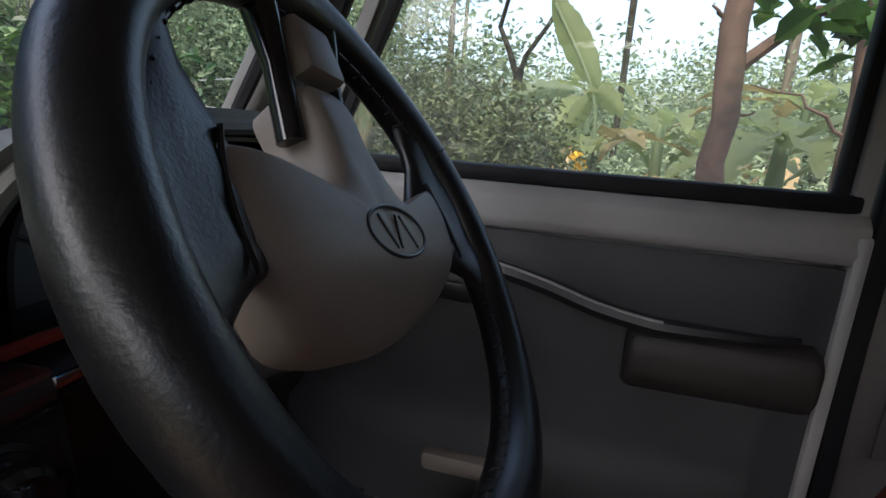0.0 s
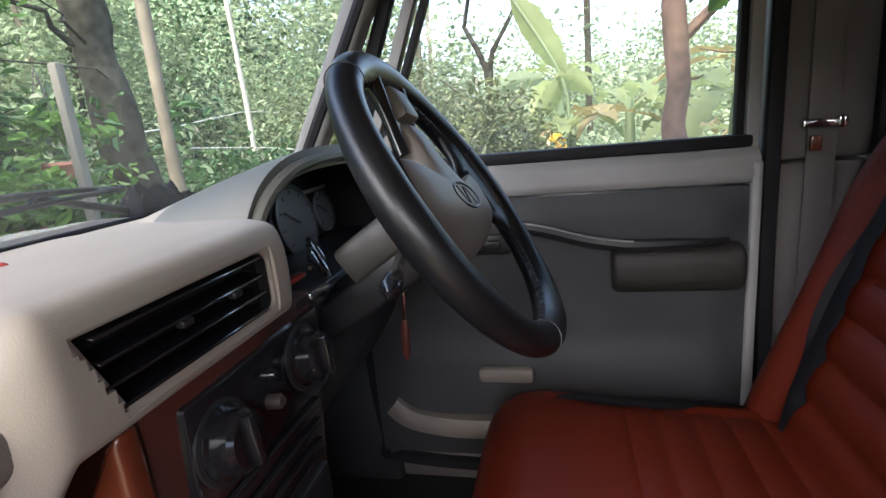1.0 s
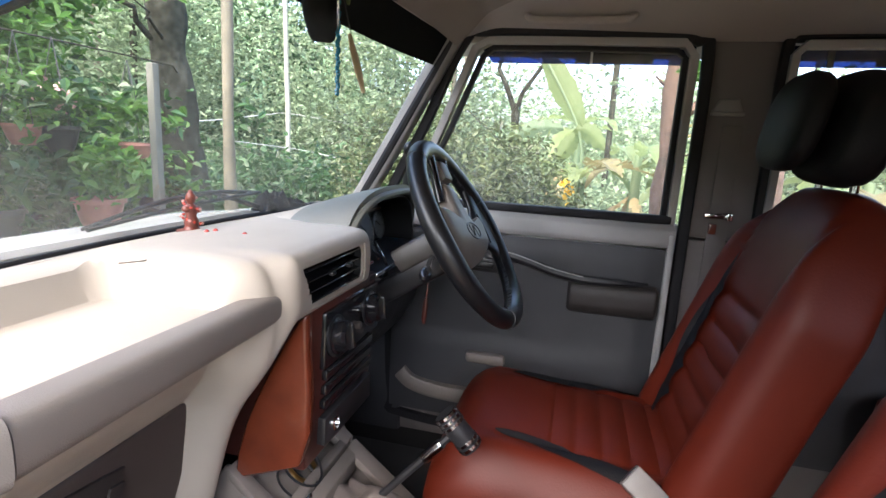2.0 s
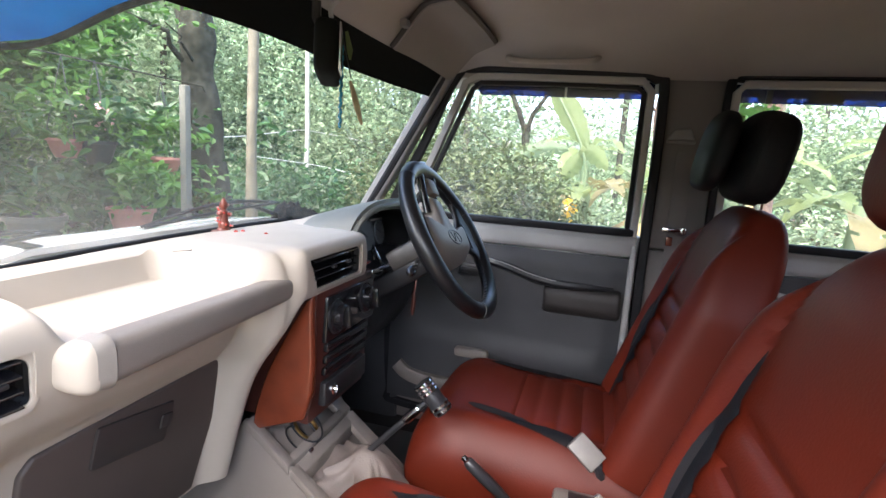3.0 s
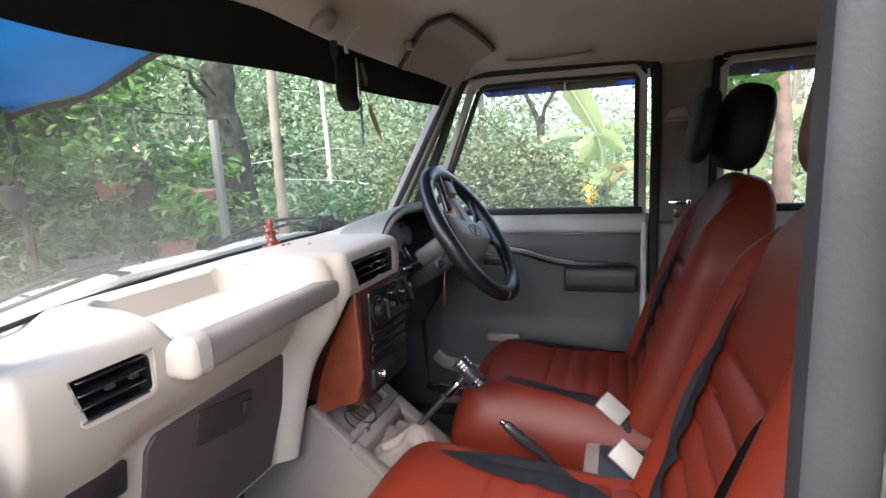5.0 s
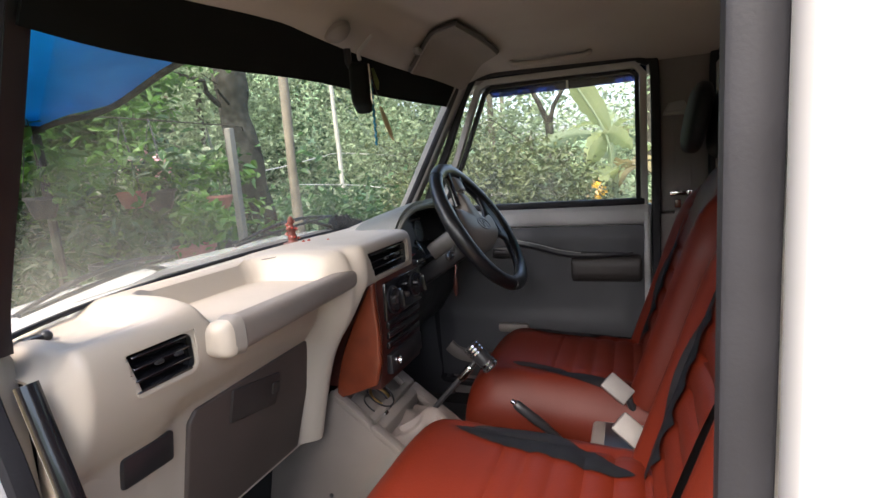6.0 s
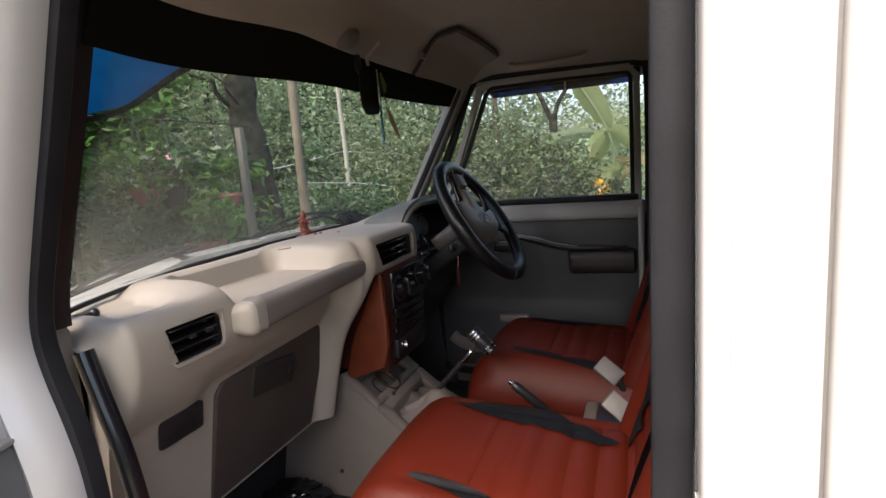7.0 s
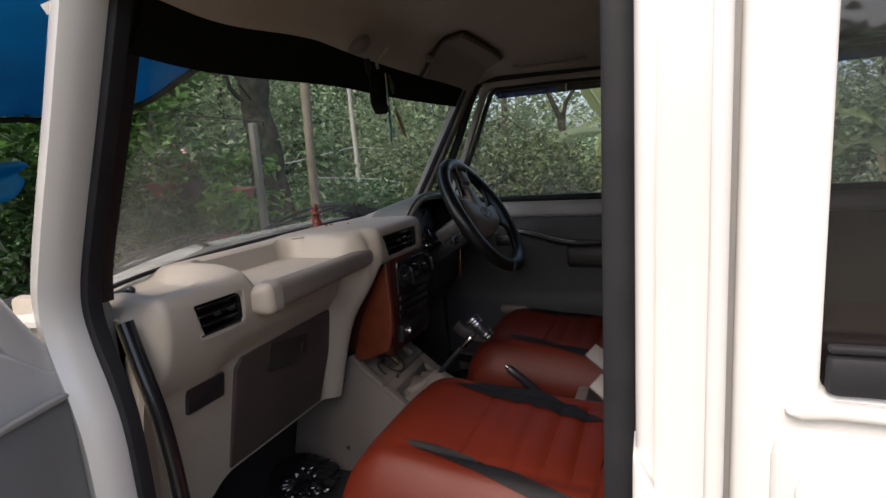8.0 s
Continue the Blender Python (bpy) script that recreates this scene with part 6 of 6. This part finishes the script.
shelf = thing("plant_stand", "dark timber plant stand carrying pots", "plant stand", (1.8, 3.35, GZ))
part("board", box((1.7, 3.35, 0.585), (2.4, 0.4, 0.03), 0.006), BARK, shelf)
for sx in (0.6, 1.7, 2.8):
    part("leg", box((sx, 3.35, 0.23), (0.06, 0.3, 0.70), 0.006), BARK, shelf)
rail = thing("hanging_rail", "thin dark rail carrying the hanging pots", "rail", (1.5, 3.35, 1.7))
part("pole", tube([(0.8, 3.9, 1.86), (1.9, 3.65, 1.84), (2.9, 3.42, 1.80), (3.72, 4.10, 1.85)], 0.006, 8), BARK, rail)

# broad leaved bush between the pots and the tarpaulin
tree("tree", "bright green broad leaved garden tree", (2.4, 4.35, GZ), (2.5, 4.35, 2.3), 0.05, 0.03, BARK, limbs=((0.6, (0.5, 0, 0.8), 0.9, 0.02), (0.7, (-0.6, 0, 0.7), 0.9, 0.02)),
     crown=[((2.25, 4.45, 2.0), (0.26, 0.35, 0.30), 90, 32, 0.10), ((1.7, 4.7, 1.75), (0.45, 0.35, 0.35), 100, 32, 0.12), ((2.75, 4.35, 2.55), (0.3, 0.3, 0.15), 30, 26, 0.10)], leaf_mat=LEAFA, seed=31, leaf=(0.095, 0.042))
tree("shrub", "dark green garden shrub behind the pots", (1.2, 4.4, GZ), (1.2, 4.4, 0.8), 0.03, 0.02, BARK,
     crown=[((1.4, 4.4, 0.85), (0.9, 0.3, 0.45), 130, 26, 0.13), ((2.6, 4.1, 0.75), (0.5, 0.3, 0.4), 80, 26, 0.12)], leaf_mat=LEAFB, seed=32, leaf=(0.11, 0.05), category="shrub")
tree("shrub", "dense dark green shrub outside the driver window", (4.0, 1.2, GZ), (4.0, 1.2, 0.9), 0.04, 0.02, BARK, limbs=((0.8, (0, 0.6, 0.8), 0.6, 0.012), (0.8, (0, -0.6, 0.8), 0.6, 0.012)),
     crown=[((4.0, 1.15, 0.95), (0.35, 0.32, 0.24), 130, 40, 0.08), ((4.1, 0.65, 0.7), (0.3, 0.25, 0.2), 60, 34, 0.07), ((4.2, 1.9, 1.05), (0.3, 0.4, 0.32), 110, 36, 0.09)], leaf_mat=LEAFD, seed=33, leaf=(0.06, 0.032), category="shrub")


def banana_plant(x, y, h, n, seed, lean=0.0, dry=4):
    t = thing("banana_plant", "banana plant with broad bright green leaves", "banana plant", (x, y, GZ), group="banana plants")
    rng = random.Random(seed)
    part("stem", tube([(x, y, GZ), (x + 0.02, y, h * 0.5), (x + lean, y, h)], [0.07, 0.06, 0.035], 10), LEAFC, t)
    for k in range(n + dry):
        isdry = k >= n
        a = 2 * math.pi * (k + rng.random() * 0.7) / n
        out = Vector((math.cos(a), math.sin(a), 0))
        ln = rng.uniform(0.5, 1.0) * (0.7 if isdry else 1)
        rise = rng.uniform(0.35, 0.9) if not isdry else -0.3
        base = Vector((x + lean, y, h * rng.uniform(0.86, 1.0) if not isdry else h * 0.7))
        droop = rng.uniform(0.5, 1.0)
        wd = rng.uniform(0.075, 0.125) * (0.5 if isdry else 1)
        side = out.cross(Vector((0, 0, 1)))
        phase = rng.random() * 6

        def f(u, v):
            s = u
            c = base + out * ln * (0.9 * s) + Vector((0, 0, ln * (rise * s - droop * s * s)))
            w = wd * math.sin(math.pi * min(max((s - 0.12) / 0.88, 0.0), 1) ** 0.7) ** 0.6 + 0.006
            q = 2 * v - 1
            return tuple(c + side * w * q + Vector((0, 0, 0.35 * w * abs(q) * (1 if not isdry else -1) + 0.012 * math.sin(22 * s + phase) * abs(q))))
        rngk = random.Random(seed * 50 + k)
        torn = {rngk.randint(5, 26) for _ in range(5)}
        part("leaf", sheet(f, 28, 4, 0, keep=lambda u, v: not (int(u * 28) in torn and abs(v - 0.5) > 0.3)), DRYLEAF if isdry else (BANANAOLD if rngk.random() < 0.18 else BANANA), t, "dry hanging leaf" if isdry else "")
    return t


for i, (bx, by, bh, bn) in enumerate(((4.35, 0.22, 1.15, 7), (4.7, -0.30, 1.3, 7), (4.4, -0.75, 1.0, 6), (3.3, -0.75, 1.25, 7), (6.2, 0.3, 1.7, 7), (3.3, -1.6, 1.2, 7), (5.2, -1.5, 1.6, 7), (3.1, -2.6, 1.3, 6), (5.6, -3.0, 1.6, 6))):
    banana_plant(bx, by, bh, bn, 60 + i)

# large translucent leaf near the window
big = thing("banana_leaf", "single large upright banana leaf catching the light", "leaf", (4.3, 0.4, 1.2))


def hung_blade(c0, c1, w0, sag=0.0):
    """A broad leaf blade from c0 to c1, folded along its midrib, with a waved margin."""
    a, b = Vector(c0), Vector(c1)
    across = (b - a).cross(Vector((1, 0, 0.2))).normalized()

    def f(u, v):
        w = w0 * math.sin(math.pi * min(0.03 + 0.97 * u, 1)) ** 0.55
        q = 2 * v - 1
        return tuple(a.lerp(b, u) + across * w * q + Vector((0.30 * w * abs(q), 0, -sag * math.sin(math.pi * u) + 0.010 * math.sin(30 * u) * abs(q))))
    return sheet(f, 30, 6)


part("blade", hung_blade((4.24, 0.64, 2.16), (4.27, 0.25, 1.53), 0.115), BANANA, big)
part("blade", hung_blade((4.27, 0.32, 1.50), (4.27, 0.04, 1.34), 0.085, -0.05), BANANA, big)
part("blade", hung_blade((4.30, 0.30, 1.46), (4.32, 0.44, 1.22), 0.08), BANANA, big)
part("blade", hung_blade((4.26, 0.42, 1.50), (4.22, 0.95, 1.36), 0.075, -0.06), LEAFC, big, "pale blade")
part("stalk", tube(catmull([(4.32, 0.22, GZ), (4.30, 0.24, 0.8), (4.29, 0.27, 1.45), (4.25, 0.64, 2.12)], 20), 0.014, 8), LEAFC, big)

fl = thing("flower_clump", "yellow orange flowers among the leaves", "flowers", (3.98, 0.34, 0.9))
leaf_object("petals", clumps(np.random.RandomState(5), (3.98, 0.34, 0.95), (0.02, 0.035, 0.04), 7, 8, 0.02), 1.0, 0.042, 0.034, 5, YELLOW, fl)
part("stem", tube([(3.98, 0.34, GZ), (3.98, 0.34, 0.95)], 0.008, 6), LEAFC, fl)
for i, (lx, ly, lz, lr) in enumerate(((3.2, -1.25, 0.52, 0.13), (3.4, -1.7, 0.50, 0.15), (3.3, -0.95, 0.46, 0.10), (3.5, -2.2, 0.5, 0.16))):
    lg = thing("log", "cut reddish brown log on the bank", "log", (lx, ly, lz), group="logs")
    part("body", tube([(lx - 0.25, ly + 0.1, lz), (lx, ly, lz + 0.01), (lx + 0.4, ly - 0.12, lz)], [lr, lr * 1.03, lr * 0.95], 14), PINKBARK, lg)
structure("earth_bank", sheet(lambda u, v: (2.9 + 4.0 * u, -5 + 9 * v, GZ - 0.05 + 0.58 * smooth01(0.0, 0.3, u) * (0.35 + 0.65 * smooth01(0.62, 0.4, v)) + 0.09 * noise.noise(Vector((u * 6, v * 9, 1)))), 40, 60), SOIL, "leaf strewn earth bank beside the car", "ground")

# rope fence and lines
rope = thing("rope_line", "white nylon rope strung between the trees", "rope", (7, 6, 1.6))
part("rope", tube(catmull([(4.0, 4.5, 1.38), (5.4, 4.9, 1.47), (7.2, 5.35, 1.64), (8.51, 5.62, 1.72), (9.31, 3.97, 1.5), (9.9, 2.8, 1.4)], 30), 0.007, 5), ROPE, rope)
part("rope", tube(catmull([(5.5, 4.8, 1.2), (6.87, 4.48, 1.09), (7.24, 3.72, 0.93), (7.6, 3.0, 0.85)], 20), 0.006, 5), ROPE, rope)

# blue tarpaulin shelter
tarp = thing("tarpaulin", "blue tarpaulin shelter on poles ahead of the car", "tarpaulin", (0, 3, 2.0))


def tarpf(u, v):
    x = -2.8 + 4.25 * u
    y = 2.25 + 1.65 * v
    z = 2.12 - 0.34 * v - 0.03 * math.sin(math.pi * v) + 0.025 * math.sin(9 * v + 3 * u) * math.sin(11 * u) - 0.05 * (u * 6 % 1 - 0.5) ** 2
    return (x, y, z)


part("sheet", sheet(tarpf, 60, 40, 0.002), TARP, tarp, "creased blue plastic sheet")
# Second sheet is out of view, added to keep sky light off the car.
part("sheet", sheet(lambda u, v: (-1.20 + 2.8 * u, 1.40 - 3.0 * v, 2.24 + 0.05 * math.sin(7 * v + 2 * u) * math.sin(5 * u) - 0.04 * (v * 5 % 1 - 0.5) ** 2), 40, 50, 0.002), TARP, tarp, "unseen blue plastic sheet added to shade the car")
for v in (0.02, 0.985):
    part("pole", tube([Vector(tarpf(i / 20, v)) + Vector((0, 0, -0.03)) for i in range(21)], 0.020, 8), BARK, tarp, "dark support pole")
for u in (0.02, 0.50, 0.985):
    part("pole", tube([Vector(tarpf(u, i / 20)) + Vector((0, 0, -0.055)) for i in range(21)], 0.020, 8), BARK, tarp)
for px, py, pz in ((-2.7, 2.3, 2.05), (-2.7, 3.86, 1.75), (1.38, 3.86, 1.72)):
    part("upright", tube([(px, py, GZ), (px, py, pz)], 0.03, 8), BARK, tarp)

rag = thing("blue_sheet", "crumpled blue plastic sheet hanging from the shelter", "plastic sheet", (0.55, 3.45, 1.75))
part("film", sheet(lambda u, v: (0.42 + 0.34 * u + 0.03 * math.sin(9 * v), 3.50 - 0.05 * math.sin(7 * u + 3 * v), 1.47 - (0.10 + 0.14 * math.sin(2.6 * u + 0.3)) * v), 24, 16, 0.002), TARP, rag)
part("cord", tube([(0.45, 3.50, 1.47), (0.43, 3.52, 1.80)], 0.004, 6), BARK, rag)
shed = thing("garden_shed", "low dark shed with a weathered grey sheet roof", "shed", (2.0, 8.6, GZ))
part("roof", sheet(lambda u, v: (-0.6 + 4.4 * u, 7.6 + 1.9 * v, 1.62 + 0.62 * v + 0.016 * math.sin(110 * u)), 220, 8, 0.01), SHEDGREY, shed, "weathered grey corrugated roof")
part("wall", box((1.6, 8.6, 0.72), (4.0, 1.2, 1.70), 0.02), BARK, shed, "dark timber wall")
for sx in (-0.5, 3.7):
    part("post", box((sx, 7.72, 0.74), (0.07, 0.07, 1.74), 0.01), BARK, shed)

# undergrowth and far woods


def scatter(n, ang0, ang1, r0, r1, z0, z1, rng):
    a = np.radians(ang0 + (ang1 - ang0) * rng.rand(n))
    r = r0 + (r1 - r0) * rng.rand(n)
    return np.stack([r * np.cos(a), r * np.sin(a), z0 + (z1 - z0) * rng.rand(n)], axis=1)


def woods(name, label, n_clumps, per, clump_r, ang, rad, zz, size, mat, seed):
    rng = np.random.RandomState(seed)
    c = scatter(n_clumps, ang[0], ang[1], rad[0], rad[1], zz[0], zz[1], rng)
    p = (c[:, None, :] + rng.normal(size=(n_clumps, per, 3)) * clump_r).reshape(-1, 3)
    p = p[p[:, 2] > 0]
    return tagged(leaf_object(name, p, 0.6, size[0], size[1], seed, mat), label, "woods", kind="stuff")


def hill(u, v):
    a = radians(-80 + 360 * u)
    deg = -80 + 360 * u
    r = 17 + 12 * v
    top = 1.6 + (8.5 - 4.5 * smooth01(115, 140, deg)) * smooth01(15, 40, deg) * smooth01(270, 240, deg) + 1.2 * noise.noise(Vector((u * 14, 0, 3)))
    z = top * (v ** 0.8) + 0.9 * noise.noise(Vector((u * 60, v * 9, 0))) + 0.5 * noise.noise(Vector((u * 160, v * 25, 5)))
    return (r * math.cos(a), r * math.sin(a), z)


structure("backdrop", sheet(hill, 300, 24), HILL, "green wooded slope in the distance, paled for haze", "hillside")
woods("undergrowth", "low green undergrowth at the edge of the wood", 300, 60, 0.22, (24, 110), (6.5, 10), (0.0, 0.9), (0.13, 0.06), LEAFB, 81)
woods("undergrowth", "green undergrowth on the bank, paled for haze", 200, 60, 0.20, (-50, 24), (6.5, 10), (0.0, 0.75), (0.12, 0.055), LEAFC, 86)
woods("far_woods", "green woodland leaves in the distance, paled for haze", 640, 150, 0.36, (17, 115), (9.5, 16), (0.2, 4.2), (0.115, 0.062), LEAFC, 82)
woods("far_woods", "sparse leaves against the sky, paled for haze", 430, 120, 0.34, (-55, 17), (10, 17), (0.2, 2.7), (0.125, 0.068), LEAFC, 84)
woods("far_woods", "deep green woodland leaves in the distance", 420, 110, 0.42, (20, 115), (13, 19), (0.5, 9.0), (0.17, 0.09), LEAFB, 83)
woods("garden_woods", "dense green trees standing behind and beside the car", 300, 60, 0.40, (118, 300), (10.0, 15.0), (0.0, 2.6), (0.24, 0.12), LEAFB, 85)
for i in range(26):
    a = radians(-50 + 160 * random.random())
    r = random.uniform(9, 17)
    x, y = r * math.cos(a), r * math.sin(a)
    tr = thing("tree", "slender distant woodland trunk", "tree", (x, y, 0), group="woodland trunks")
    part("trunk", tube([(x, y, 0), (x + random.uniform(-0.2, 0.2), y, 4), (x + random.uniform(-0.5, 0.5), y, 9)], [random.uniform(0.05, 0.12), 0.06, 0.03], 8), random.choice((TANBARK, BARK, TANBARK)), tr)
